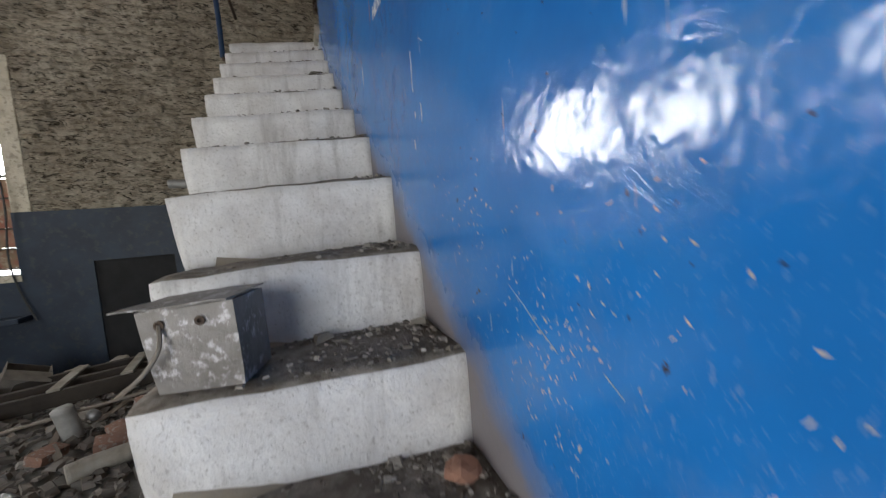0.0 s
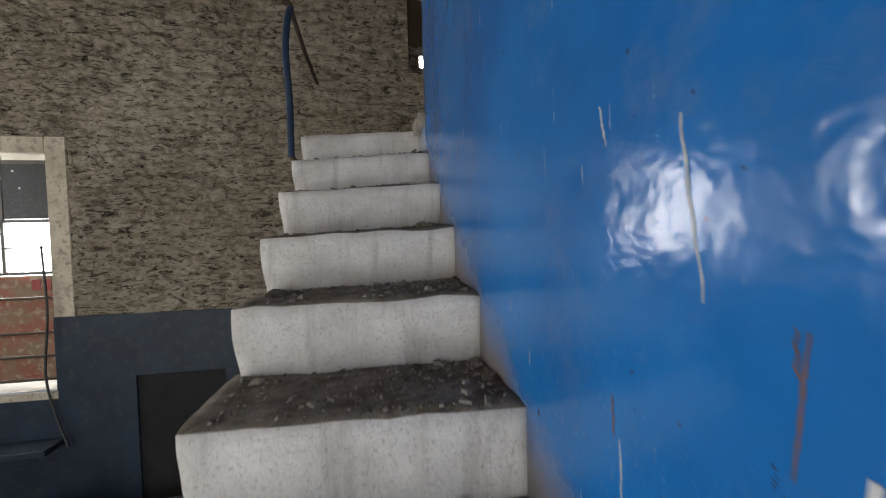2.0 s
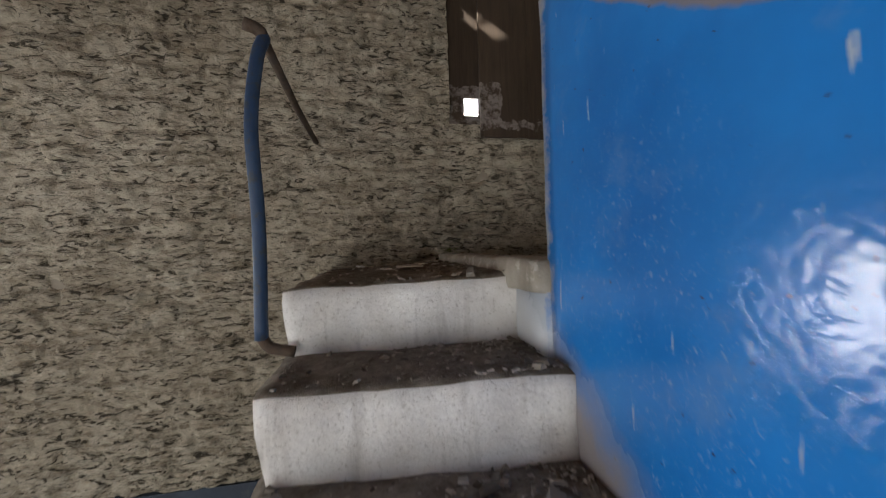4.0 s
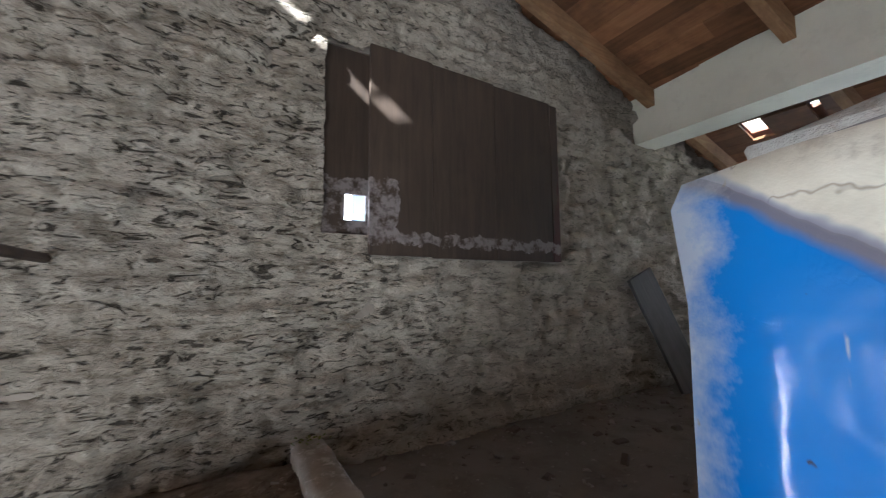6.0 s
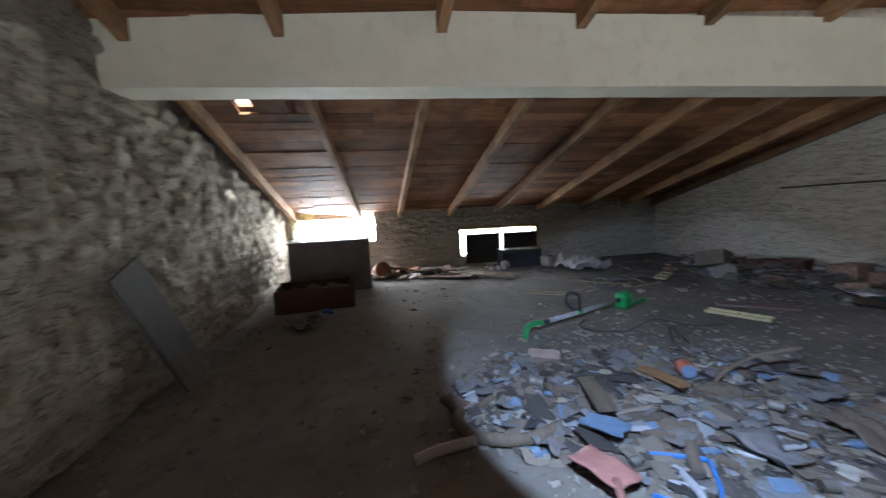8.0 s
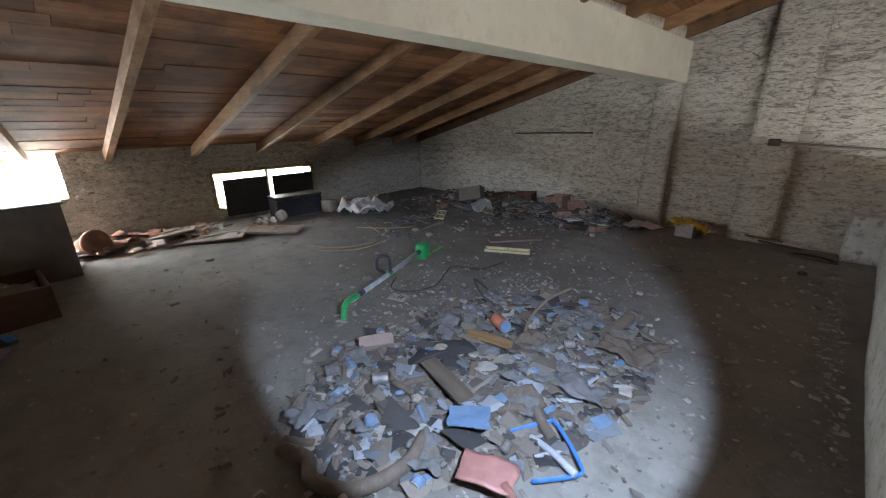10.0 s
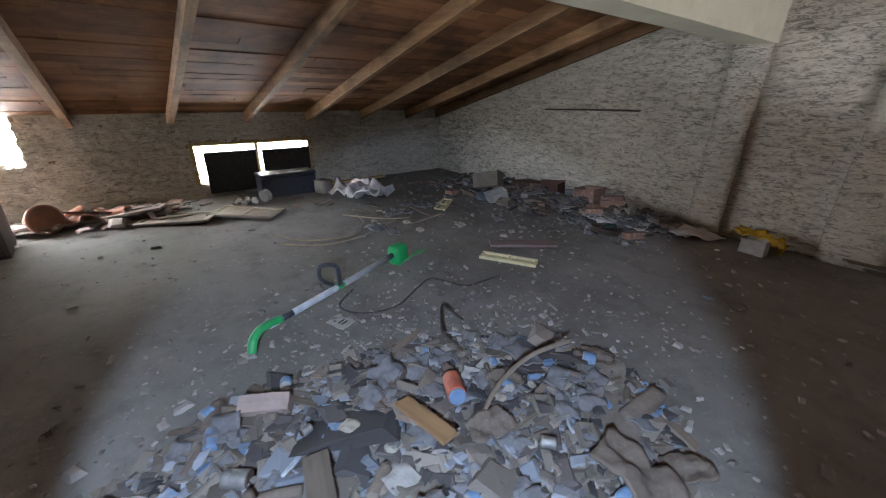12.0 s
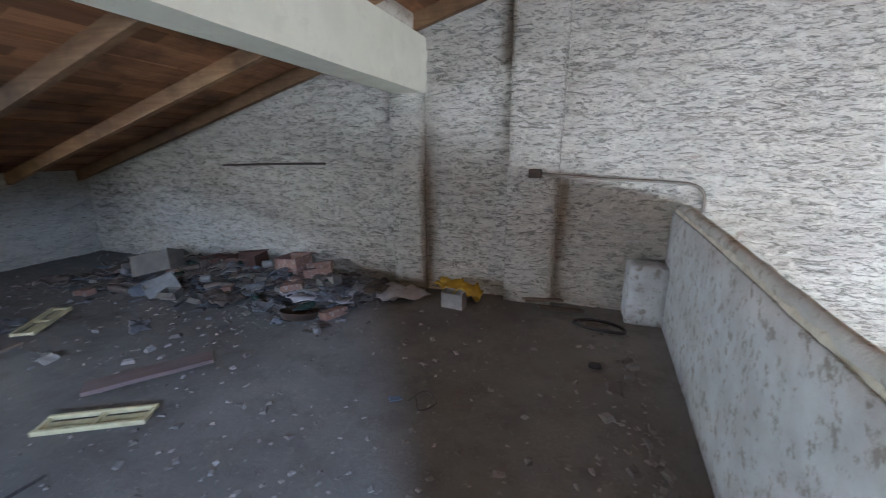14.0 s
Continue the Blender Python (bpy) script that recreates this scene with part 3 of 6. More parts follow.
loft_floor = tagged(uneven_slab("loft_floor", 0.17, WC, WB, WA, LOFT, 0.2, 0.09, 0.012, M_FLOOR), "uneven dark concrete loft floor covered with dust", "floor", kind="structure")
tagged(obj("ground", box((-80, -80, HALL - 0.35), (80, 80, HALL - 0.26)), speckled("dry_outdoor_ground", (0.30, 0.26, 0.19), (0.20, 0.20, 0.11), 0.7)), "dry grassy yard around the building", "ground", kind="structure")

bm = bmesh.new()
edge = [(WB + (3.2 - WB) * j / 12) for j in range(13)]
row = [(bm.verts.new((float(np.interp(y, (-3.0, -1.5, 0.0, 2.0), (-0.14, -0.04, 0.08, 0.15))), y, LOFT + 0.002)), bm.verts.new((0.20, y, LOFT + 0.002))) for y in edge]
for (a, b), (c, d) in zip(row, row[1:]):
    bm.faces.new((a, b, d, c))
tagged(obj("floor_edge", bm, M_FLOOR), "strip of loft floor along the foot of the parapet", "floor", kind="structure")

# ---- parapet wall beside the stairs ----


def wall_x(y):
    """The blue wall is not quite straight in plan."""
    return float(np.interp(y, (-3.0, -1.5, -0.4, 0.9, 2.0), (-0.24, -0.08, 0.05, 0.07, 0.02)))


def loft_x(y):
    """Its face to the loft."""
    return float(np.interp(y, (-3.0, -1.5, 0.0, 2.0), (-0.10, 0.0, 0.12, 0.19)))


def stair_wall():
    """Blue wall with a rounded, uneven crown and end."""
    ny, nz = 90, 60
    y0, y1, z0, z1 = WB, PAR_END, HALL, PAR_TOP
    prof = [(0.0, HALL), *[(0.0, HALL + (PAR_TOP - 0.05 - HALL) * i / 46) for i in range(1, 47)], (0.012, PAR_TOP - 0.015), (0.045, PAR_TOP), (0.10, PAR_TOP + 0.006), (0.15, PAR_TOP), (0.178, PAR_TOP - 0.02), (0.19, PAR_TOP - 0.06), *[(0.19, PAR_TOP - 0.06 - (PAR_TOP - 0.06 - HALL) * i / 20) for i in range(1, 21)]]
    bm = bmesh.new()
    cols = []
    for j in range(ny + 1):
        y = y0 + (y1 - y0) * j / ny
        ring = []
        for x, z in prof:
            pull = 0.0
            if z > PAR_TOP - 0.07 and y > y1 - 0.07:
                dz, dy = (z - (PAR_TOP - 0.07)) / 0.07, (y - (y1 - 0.07)) / 0.07
                pull = max(0.0, math.hypot(dz, dy) - 1) * 0.025
            p = Vector((wall_x(y) + x / 0.19 * (loft_x(y) - wall_x(y)), y - pull, z - pull))
            p.x += 0.010 * noise.noise(Vector((y * 1.4, z * 1.4, 5))) + 0.0035 * noise.noise(Vector((y * 9, z * 9, 1 + 40 * x)))
            if z > PAR_TOP - 0.1:
                p += noise.noise_vector(Vector((x * 14, y * 11, z * 8))) * 0.012
            if j == ny:
                p.y += 0.012 * noise.noise(Vector((x * 9, z * 6, 2)))
            ring.append(bm.verts.new(p))
        cols.append(ring)
    for a, b in zip(cols, cols[1:]):
        for k in range(len(prof) - 1):
            bm.faces.new((a[k], b[k], b[k + 1], a[k + 1]))
    bm.faces.new(cols[-1])
    bm.faces.new(cols[0][::-1])
    bmesh.ops.recalc_face_normals(bm, faces=bm.faces)
    return bm


blue_wall = tagged(obj("stair_wall", stair_wall(), M_BLUE, smooth=True), "gloss blue painted stair wall, chipped and grimy, cream render at its crown", "wall", kind="structure")
M_PARAPET = speckled("grey_white_flaking_parapet_paint", (0.56, 0.57, 0.57), (0.44, 0.44, 0.43), 5, 0.6, 0, 35, 0.5, (0.24, 0.21, 0.17))
# white skin on the loft side and on the end of the wall
bm = rough_box((0.186, WB + 0.02, LOFT - 0.02), (0.205, PAR_END - 0.03, PAR_TOP - 0.04), 0.16, 0.004, 0.008, 3.0)
for v in bm.verts:
    v.co.x += loft_x(v.co.y) - 0.19
tagged(obj("parapet_loft_face", bm, M_PARAPET, smooth=True), "grey white flaking paint on the loft side of the parapet", "parapet", kind="structure")
bm = rough_box((0.034, PAR_END - 0.018, 2.36), (0.200, PAR_END + 0.010, PAR_TOP - 0.02), 0.04, 0.006, 0.010, 5.0, 8)
tagged(obj("parapet_end_face", bm, M_PARAPET, smooth=True), "worn grey white end of the parapet, paint rubbed away", "parapet", kind="structure")
bm = rough_box((0.026, WB + 0.02, PAR_TOP - 0.04), (0.178, PAR_END - 0.03, PAR_TOP + 0.003), 0.04, 0.007, 0.035, 9.0, 7)
for v in bm.verts:
    v.co.x = wall_x(v.co.y) + v.co.x / 0.19 * (loft_x(v.co.y) - wall_x(v.co.y))
tagged(obj("parapet_cap", bm, speckled("bare_brown_mortar", (0.50, 0.485, 0.44), (0.39, 0.37, 0.325), 3.5, 0.92, 0, 50, 0.6, (0.24, 0.20, 0.15)), smooth=True), "bare brown mortar crown along the parapet", "parapet", kind="structure")
# wall that goes on under the kerb to the far wall
bm = rough_box((0.0, PAR_END - 0.02, HALL), (0.19, WA, 2.30), 0.15, 0.006, 0.01, 2.0)
tagged(obj("landing_wall", bm, M_BLUE, smooth=True), "blue painted wall under the landing kerb", "wall", kind="structure")
bm = rough_box((-0.03, PAR_END - 0.015, 2.285), (0.135, WA - 0.01, 2.40), 0.045, 0.013, 0.018, 4.0, 8)
tagged(obj("kerb", bm, speckled("dirty_kerb_mortar", (0.34, 0.31, 0.27), (0.22, 0.195, 0.165), 5, 0.92, 0, 60, 0.6, (0.46, 0.43, 0.39)), smooth=True), "worn mortar kerb between landing and loft floor", "kerb", kind="structure")

# ---- staircase ----
RISE, GO = 0.249, 0.377


def step_y(k):
    return 1.245 + GO * (k - 4)


def step_z(k):
    return 0.84 + RISE * (k - 4) - (0.01 if k == 3 else 0.06 if k == 2 else 0.075 if k < 2 else 0.0)


stairs = tagged(empty("staircase", Matrix()), "steep concrete staircase with worn whitewashed risers and dirty treads", "staircase", kind="structure")


def make_step(k):
    y, z = step_y(k), step_z(k)
    deep = GO + 0.10 if k < 10 else WA - y - 0.10
    wide = {1: 0.75, 2: 0.79, 3: 0.83, 4: 0.85, 5: 0.87}.get(k, 0.86 if k > 3 else 0.72)
    bm = rough_box((-wide, y, z - RISE - 0.07), (0.02, y + deep, z), 0.05, 0.009, 0.022, 7.1 * k, 6)
    for v in bm.verts:
        s = -v.co.x / wide
        v.co.y += 0.13 * s                                     # the flight is not square to the wall
        v.co.z += 0.015 - 0.04 * s
        if s < 0.3:
            v.co.x += wall_x(y) * (1 - s / 0.3)
        low = (z - v.co.z) / RISE
        if v.co.x < -wide + 0.2:
            v.co.x += 0.025 * max(0, low) ** 1.5 * (1 - (v.co.x + wide) / 0.2)
        worn = max(0.0, 1 - abs(v.co.y - y - 0.11 * s) / 0.05) * max(0.0, 1 - low * 6)
        v.co.z -= 0.016 * worn * (0.5 + noise.noise(Vector((v.co.x * 5, k * 3.3, 1))))
    part("step", bm, M_STEPS, stairs, smooth=True)


for k in range(-5, 11):
    make_step(k)
bm = bmesh.new()
lo_y, hi_y = step_y(-5), step_y(10)
a = [(lo_y, step_z(-5) - 0.35), (hi_y, step_z(10) - 0.35), (WA, step_z(10) - 0.35), (WA, step_z(10) - 0.2), (hi_y + 0.2, step_z(10) - 0.2), (lo_y + 0.2, step_z(-5) - 0.2)]
vs = [[bm.verts.new((x, y, z)) for y, z in a] for x in (-0.66, 0.0)]
bm.faces.new(vs[0][::-1])
bm.faces.new(vs[1])
for i in range(6):
    bm.faces.new((vs[0][i], vs[0][(i + 1) % 6], vs[1][(i + 1) % 6], vs[1][i]))
bmesh.ops.recalc_face_normals(bm, faces=bm.faces)
part("stair_slab", bm, M_MASON, stairs)

# ---- handrail post with its stay ----
rail = tagged(empty("handrail_post", pose(-0.915, 3.60, 2.14)), "bent steel handrail pipe painted blue, tied back to the wall", "handrail")
part("post", tube(curve_points([(0, 0, 0.0), (0.0, 0.01, 0.4), (-0.012, 0.0, 0.75), (0.0, 0.05, 1.01), (0.015, 0.10, 1.12)], 8), 0.024, 12), M_RAIL, rail, smooth=True)
part("stub", tube(curve_points([(0, 0, 0.01), (0.03, 0, -0.03), (0.11, 0, -0.05)], 6), 0.02, 10), M_RUST, rail, "rusty bracket into the step", True)
part("stay", tube([(0.01, 0.09, 1.12), (-0.005, 0.8, 1.12), (0.005, WA - 3.60 + 0.02, 1.11)], 0.019, 10), M_RUST, rail, "dark steel stay", True)
part("end_bend", tube(curve_points([(0.015, 0.10, 1.115), (-0.002, 0.085, 1.14), (-0.045, 0.06, 1.148)], 6), 0.024, 10), M_RUST, rail, "dark bent pipe end", True)

# ---- beam, roof ----
bm = rough_box((-0.04, WB - 0.02, 4.32), (0.26, WA + 0.02, 4.83), 0.22, 0.005, 0.014, 1.0, 2)
for v in bm.verts:
    s = (v.co.y - WB) / (WA - WB)
    v.co.x += 2.24 + 0.66 * s
    v.co.z += 0.11 * s - 0.04
tagged(obj("beam", bm, M_BEAM), "cream painted concrete tie beam across the loft", "beam", kind="structure")


def slope_piece(bm, x0, x1, y0, y1, below, above, twist=0.0):
    """A timber that lies in the slope of the roof."""
    zs = lambda x: roof_z(x)
    c = [bm.verts.new((x, y + (twist if x == x1 else 0), zs(x) + h)) for x in (x0, x1) for y in (y0, y1) for h in (below, above)]
    for f in ((0, 1, 3, 2), (4, 6, 7, 5), (0, 4, 5, 1), (2, 3, 7, 6), (1, 5, 7, 3), (0, 2, 6, 4)):
        bm.faces.new([c[i] for i in f])


# boards: short rows, with gaps where some have slipped
rng = random.Random(4)
bm = bmesh.new()
SLIT = -2.36
x = WC + 0.35
while x > RIDGE - 4.6:
    wide = rng.uniform(0.13, 0.17)
    xa, xb = x - wide, x
    y = WB - 0.3
    while y < WA + 0.3:
        ln = rng.uniform(1.2, 2.8)
        ye = min(WA + 0.3, y + ln)
        spans = [(y, ye)]
        if xb > -2.46 and xa < -2.06:
            spans = [(y, min(ye, 3.48)), (max(y, 4.42), ye)]
        if 3.72 < (xa + xb) / 2 < 3.98:
            spans = [(y, min(ye, 4.06)), (max(y, 4.13), min(ye, 4.44)), (max(y, 4.60), ye)]
        for p, q in spans:
            if q - p > 0.03:
                s = rng.uniform(-0.006, 0.006)
                g = 0.002 if rng.random() < 0.85 else 0.007
                if (xa < RIDGE < xb):
                    slope_piece(bm, xa, xb, p, q, 0.0, 0.03)
                else:
                    slope_piece(bm, xa + g, xb - 0.001, p + 0.002, q - 0.002, s, s + 0.024)
        y = ye
    x = xa
tagged(obj("ceiling_boards", bm, M_BOARDS), "brown roof boards, stained and split, with slipped pieces", "ceiling", kind="structure")
# tiles above, one sheet with the same gaps left open
bm = bmesh.new()
for a, b, c, d in split_rect(RIDGE - 4.8, WC + 0.6, WB - 0.6, WA + 0.6, [(SLIT - 0.05, SLIT + 0.05, 3.665, 4.03), (SLIT - 0.08, SLIT + 0.065, 3.575, 3.652), (SLIT - 0.05, SLIT + 0.05, 4.20, 4.32), (3.74, 3.98, 4.45, 4.60), (3.78, 3.86, 4.07, 4.13)]):
    for p, q in ((a, min(b, RIDGE)), (max(a, RIDGE), b)):
        if q > p:
            slope_piece(bm, p, q, c, d, 0.05, 0.08)
tagged(obj("roof", bm, speckled("weathered_clay_tile", (0.25, 0.10, 0.06), (0.16, 0.08, 0.05), 3)), "weathered clay roof over loft and hall", "roof", kind="structure")


def rafter(y, twist=0.0, wide=0.07):
    bm = bmesh.new()
    slope_piece(bm, RIDGE, WC + 0.02, y - wide / 2, y + wide / 2, -0.15, -0.008, twist)
    return tagged(obj("rafter", bm, M_RAFTER), "sawn timber rafter running down to the low wall", "rafter", "roof rafters", "structure")


for y, tw in ((4.90, 0.0), (4.2, -0.52), (2.80, 0.10), (1.85, 0.0), (0.87, 0.0), (-0.10, 0.0), (-1.1, 0.0), (-2.1, 0.0), (-2.86, 0.0)):
    rafter(y, tw)
# masonry between the rafters on the beam
bm = rough_box((0.03, WB, 4.80), (0.26, WA, 5.04), 0.12, 0.016, 0.03, 6.0, 5)
for v in bm.verts:
    s = (v.co.y - WB) / (WA - WB)
    v.co.x += 2.24 + 0.66 * s
    if v.co.z > 4.9:
        v.co.z = roof_z(v.co.x) - 0.01
tagged(obj("beam_infill", bm, M_INFILL, smooth=True), "limewashed rubble packed between the rafters on the beam", "wall infill", kind="structure")

# flat piers on the near wall
for a, b, top, d in ((2.22, 2.58, 4.40, 0.12), (0.88, 1.36, 6.0, 0.12)):
    bm = rough_box((a, WB - 0.01, LOFT - 0.03), (b, WB + d, top), 0.07, 0.010, 0.02, a * 9, 7)
    tagged(obj("pier", bm, M_PALE, smooth=True), "flat whitewashed pier built against the brick wall", "pier", "brick piers", "structure")
bm = rough_box((-0.08, WB + 0.01, LOFT - 0.03), (0.24, WB + 0.34, 2.77), 0.06, 0.010, 0.03, 8)
tagged(obj("plinth_block", bm, M_PARAPET, smooth=True), "low whitewashed block in the corner by the parapet", "block")

# ---- boarded hatch in the far wall ----
x0, x1, z0, z1 = A_HATCH
hatch = tagged(empty("boarded_hatch", pose(0, WA, 0)), "dark weathered boards closing a hatch in the stone wall", "boarded hatch", kind="structure")
rng = random.Random(8)
x = 0.335
while x < 1.79:
    w = min(rng.uniform(0.36, 0.52), 1.80 - x)
    bm = box((x + 0.0008, -0.075, 3.30 + rng.uniform(-0.004, 0.004)), (x + w - 0.0008, -0.05 + rng.uniform(-0.002, 0.003), 4.50 - 0.02 * (x - 0.3)), 0.003)
    part("board", bm, M_DARKWOOD, hatch)
    x += w
bm = bmesh.new()
for a, b, c, d in split_rect(x0 - 0.01, 0.40, z0, z1 + 0.02, [(0.23, 0.35, 3.50, 3.645)]):
    add_box(bm, (a, 0.02, c), (b, 0.05, d))
part("back_board", bm, M_DARKWOOD, hatch)
bm = bmesh.new()
add_box(bm, (x0, 0.055, z0 - 0.01), (x1, 0.3, z0 + 0.035))
part("sill", bm, M_DARKWOOD, hatch)
bm = bmesh.new()
add_box(bm, (0.405, 0.02, z0), (x1, 0.05, z1 + 0.02))
part("back_board", bm, M_DARKWOOD, hatch)
# plain planes that glow, added for the bright hazy distance outside the openings
for name, lo, hi, m in (("backdrop_yard", (-12, WA + 9, -1), (3, WA + 9.05, 9), glow("glowing_haze", (1.0, 0.98, 0.95), 5.0)), ("backdrop_garden", (WC + 9, -9, -1), (WC + 9.05, 12, 9), glow("glowing_garden", (1.0, 0.99, 0.9), 4.0, (0.75, 0.80, 0.25)))):
    tagged(obj(name, box(lo, hi), m), "plain glowing backdrop for the bright hazy distance outside the building", "backdrop", kind="structure")

# ---- hall window ----
M_STEELBAR = speckled("grey_steel_glazing_bar", (0.10, 0.095, 0.09), (0.16, 0.14, 0.12), 12, 0.6, 0.2)
x0, x1, z0, z1 = A_WIN
win = tagged(empty("window_1", pose(0, WA, 0)), "steel hall window with one dark pane, old sheets stacked behind it", "window", kind="structure")
bm = bmesh.new()
for z in (1.27, 1.80, 2.39):
    add_box(bm, (x0, 0.10, z - 0.018), (x1, 0.13, z + 0.018))
for x in (x0 + 0.02, -4.68, -4.00, x1 - 0.02):
    add_box(bm, (x - 0.016, 0.102, 1.27), (x + 0.016, 0.128, z1))
part("window_frame", bm, M_STEELBAR, win)
part("thin_bar", box((x0, 0.105, 1.52), (x1, 0.12, 1.535)), M_STEELBAR, win)
part("dark_pane", box((-3.985, 0.108, 1.82), (x1 - 0.03, 0.116, 2.375)), plain("sooted_sheet_pane", (0.035, 0.036, 0.04), 0.5), win, "dark sheet in place of a pane, pierced by shot holes")
# pale discs: daylight through the holes put on as colour
for a, b in ((-3.88, 2.30), (-3.83, 2.13), (-3.50, 2.33), (-3.58, 2.16)):
    part("daylight_disc", lathe([(0.012, -0.002), (0.011, 0.0)], 8, pose(a, 0.104, b, 90)), plain("daylight_speck", (0.9, 0.9, 0.88)), win)
z = 1.25
for i, h in enumerate((0.23, 0.36, 0.24, 0.24)):
    bm = sheet(1.72, h - 0.012, 0.006, 0.012, 3.0 * i, 14, 4, pose(-4.32, 0.16, z - h / 2, 90, 0, 0))
    part("red_sheet", bm, M_REDSHEET, win, "rusty sheet with flaked red paint")
    part("edge_lip", box((x0, 0.10, z - h - 0.016), (x1, 0.20, z - h + 0.004), 0.004), M_RUST, win)
    z -= h
bm = bmesh.new()
for i, (lx, ln) in enumerate(((-4.6, 0.06), (-4.49, 0.05), (-4.38, 0.07), (-3.80, 0.08), (-3.68, 0.05), (-3.59, 0.07))):
    add_box(bm, (lx, 0.135, 1.09), (lx + ln, 0.139, 1.20))
part("faded_lettering", bm, plain("faded_red_lettering", (0.33, 0.05, 0.04)), win, "unreadable red letters as bars")
part("window_sill", rough_box((x0 - 0.02, -0.06, 0.02), (x1 + 0.02, 0.36, 0.10), 0.12, 0.006, 0.01, 2), M_INFILL, win)
bm = box((x0 - 0.3, WA - 0.30, -0.44), (x1 + 0.05, WA - 0.05, -0.38), 0.006)
shelf = tagged(obj("wall_shelf", bm, M_DADO), "dark painted ledge along the dado under the hall window", "ledge", kind="structure")
cable = tagged(obj("hanging_cable", tube(curve_points([(-3.56, WA - 0.05, 1.55), (-3.52, WA - 0.08, 0.9), (-3.55, WA - 0.10, 0.3), (-3.50, WA - 0.09, -0.1), (-3.38, WA - 0.12, -0.45)], 8), 0.011, 8), plain("black_cable", (0.02, 0.02, 0.02))), "thin black cable hanging beside the window", "cable")

# ---- side window of the hall ----
y0, y1, z0, z1 = D_WIN
sw = tagged(empty("window_3", pose(WD, 0, 0)), "side window of the hall, opaque panes added to block sun", "window", kind="structure")
bm = bmesh.new()
for y in (y0 + 0.02, (y0 + y1) / 2, y1 - 0.02):
    add_box(bm, (-0.34, y - 0.02, z0), (-0.30, y + 0.02, z1))
for z in (z0 + 0.02, z1 - 0.02):
    add_box(bm, (-0.338, y0 + 0.04, z - 0.02), (-0.302, y1 - 0.04, z + 0.02))
part("window_frame", bm, M_STEELBAR, sw)
# opaque panes, unseen, added to keep direct sun out of the hall
for a, b in ((y0 + 0.04, (y0 + y1) / 2 - 0.02), ((y0 + y1) / 2 + 0.02, y1 - 0.04)):
    part("pane", box((-0.325, a, z0 + 0.04), (-0.315, b, z1 - 0.04)), plain("opaque_sun_block", (0.62, 0.62, 0.60), 0.4), sw, "opaque pane added to stop the sun")

# ---- window of the loft ----
y0, y1, z0, z1 = C_WIN
lw = tagged(empty("window_2", pose(WC, 0, 0)), "low loft window in a pale timber frame, half covered by dark panels", "window", kind="structure")
M_PALEWOOD = timber("pale_window_timber", (0.48, 0.38, 0.18), (0.38, 0.28, 0.12), (0.25, 0.18, 0.09), "Y")
bm = bmesh.new()
add_box(bm, (-0.03, y0 - 0.01, z1 - 0.05), (0.08, y1 + 0.01, z1 + 0.012), 0.006)
add_box(bm, (-0.03, y0 - 0.01, z0), (0.08, y0 + 0.05, z1 - 0.05), 0.006)
add_box(bm, (-0.03, y1 - 0.05, z0), (0.08, y1 + 0.01, z1 - 0.05), 0.006)
add_box(bm, (0.0, 0.76, z0), (0.05, 0.81, z1 - 0.05), 0.004)
part("window_frame", bm, M_PALEWOOD, lw)
M_BLACK = plain("blackened_panel", (0.022, 0.022, 0.024), 0.7)
part("cover_panel", box((-0.07, 0.82, z0 - 0.15), (-0.045, 1.55, 2.92), 0.004), M_BLACK, lw, "dark board leaning in the window")
part("cover_panel", box((-0.07, -0.04, z0 - 0.15), (-0.045, 0.73, 2.91), 0.004), M_BLACK, lw, "dark board leaning in the window")
for z in (2.60, 2.76):
    part("glazing_bar", box((0.02, 1.55, z - 0.012), (0.04, 1.65, z + 0.012)), M_PALEWOOD, lw)

# ---- leaning plank, cupboard, drawer ----
plank = tagged(obj("leaning_board", box((-0.165, -0.015, 0), (0.165, 0.015, 1.06), 0.004), timber("grey_weathered_board", (0.13, 0.125, 0.12), (0.085, 0.08, 0.078), (0.05, 0.048, 0.045), "Z")), "grey weathered board leaning against the stone wall", "board")
plank.matrix_world = pose(3.10, WA - 0.28, LOFT + 0.01, -11, -21, 0)

M_CARD = speckled("dull_grey_brown_laminate", (0.105, 0.085, 0.07), (0.07, 0.058, 0.05), 4, 0.55)
cup = tagged(empty("cupboard", pose(6.42, 4.14, LOFT, 0, 0, 4)), "dull grey brown low cupboard with plain doors", "cupboard")
part("body", box((-0.28, -0.62, 0.0), (0.30, 0.62, 0.80), 0.008), M_CARD, cup)
for s in (-1, 1):
    part("door", box((-0.305, -0.60 if s < 0 else 0.012, 0.04), (-0.284, -0.012 if s < 0 else 0.60, 0.775), 0.004), M_CARD, cup)
part("top_board", box((-0.31, -0.64, 0.802), (0.32, 0.64, 0.825), 0.004), M_CARD, cup)
M_REDWOOD = timber("reddish_drawer_wood", (0.10, 0.052, 0.038), (0.075, 0.04, 0.03), (0.05, 0.03, 0.022), "Y")
drawer = tagged(empty("open_drawer", pose(5.35, 4.25, LOFT, 0, 0, 6)), "open reddish wooden drawer lying on the floor full of rags", "drawer")
for lo, hi in (((-0.34, -0.5, 0), (-0.31, 0.5, 0.30)), ((0.31, -0.5, 0), (0.34, 0.5, 0.30)), ((-0.31, -0.5, 0), (0.31, -0.47, 0.29)), ((-0.31, 0.47, 0), (0.31, 0.5, 0.29))):
    part("side", box(lo, hi, 0.004), M_REDWOOD, drawer)
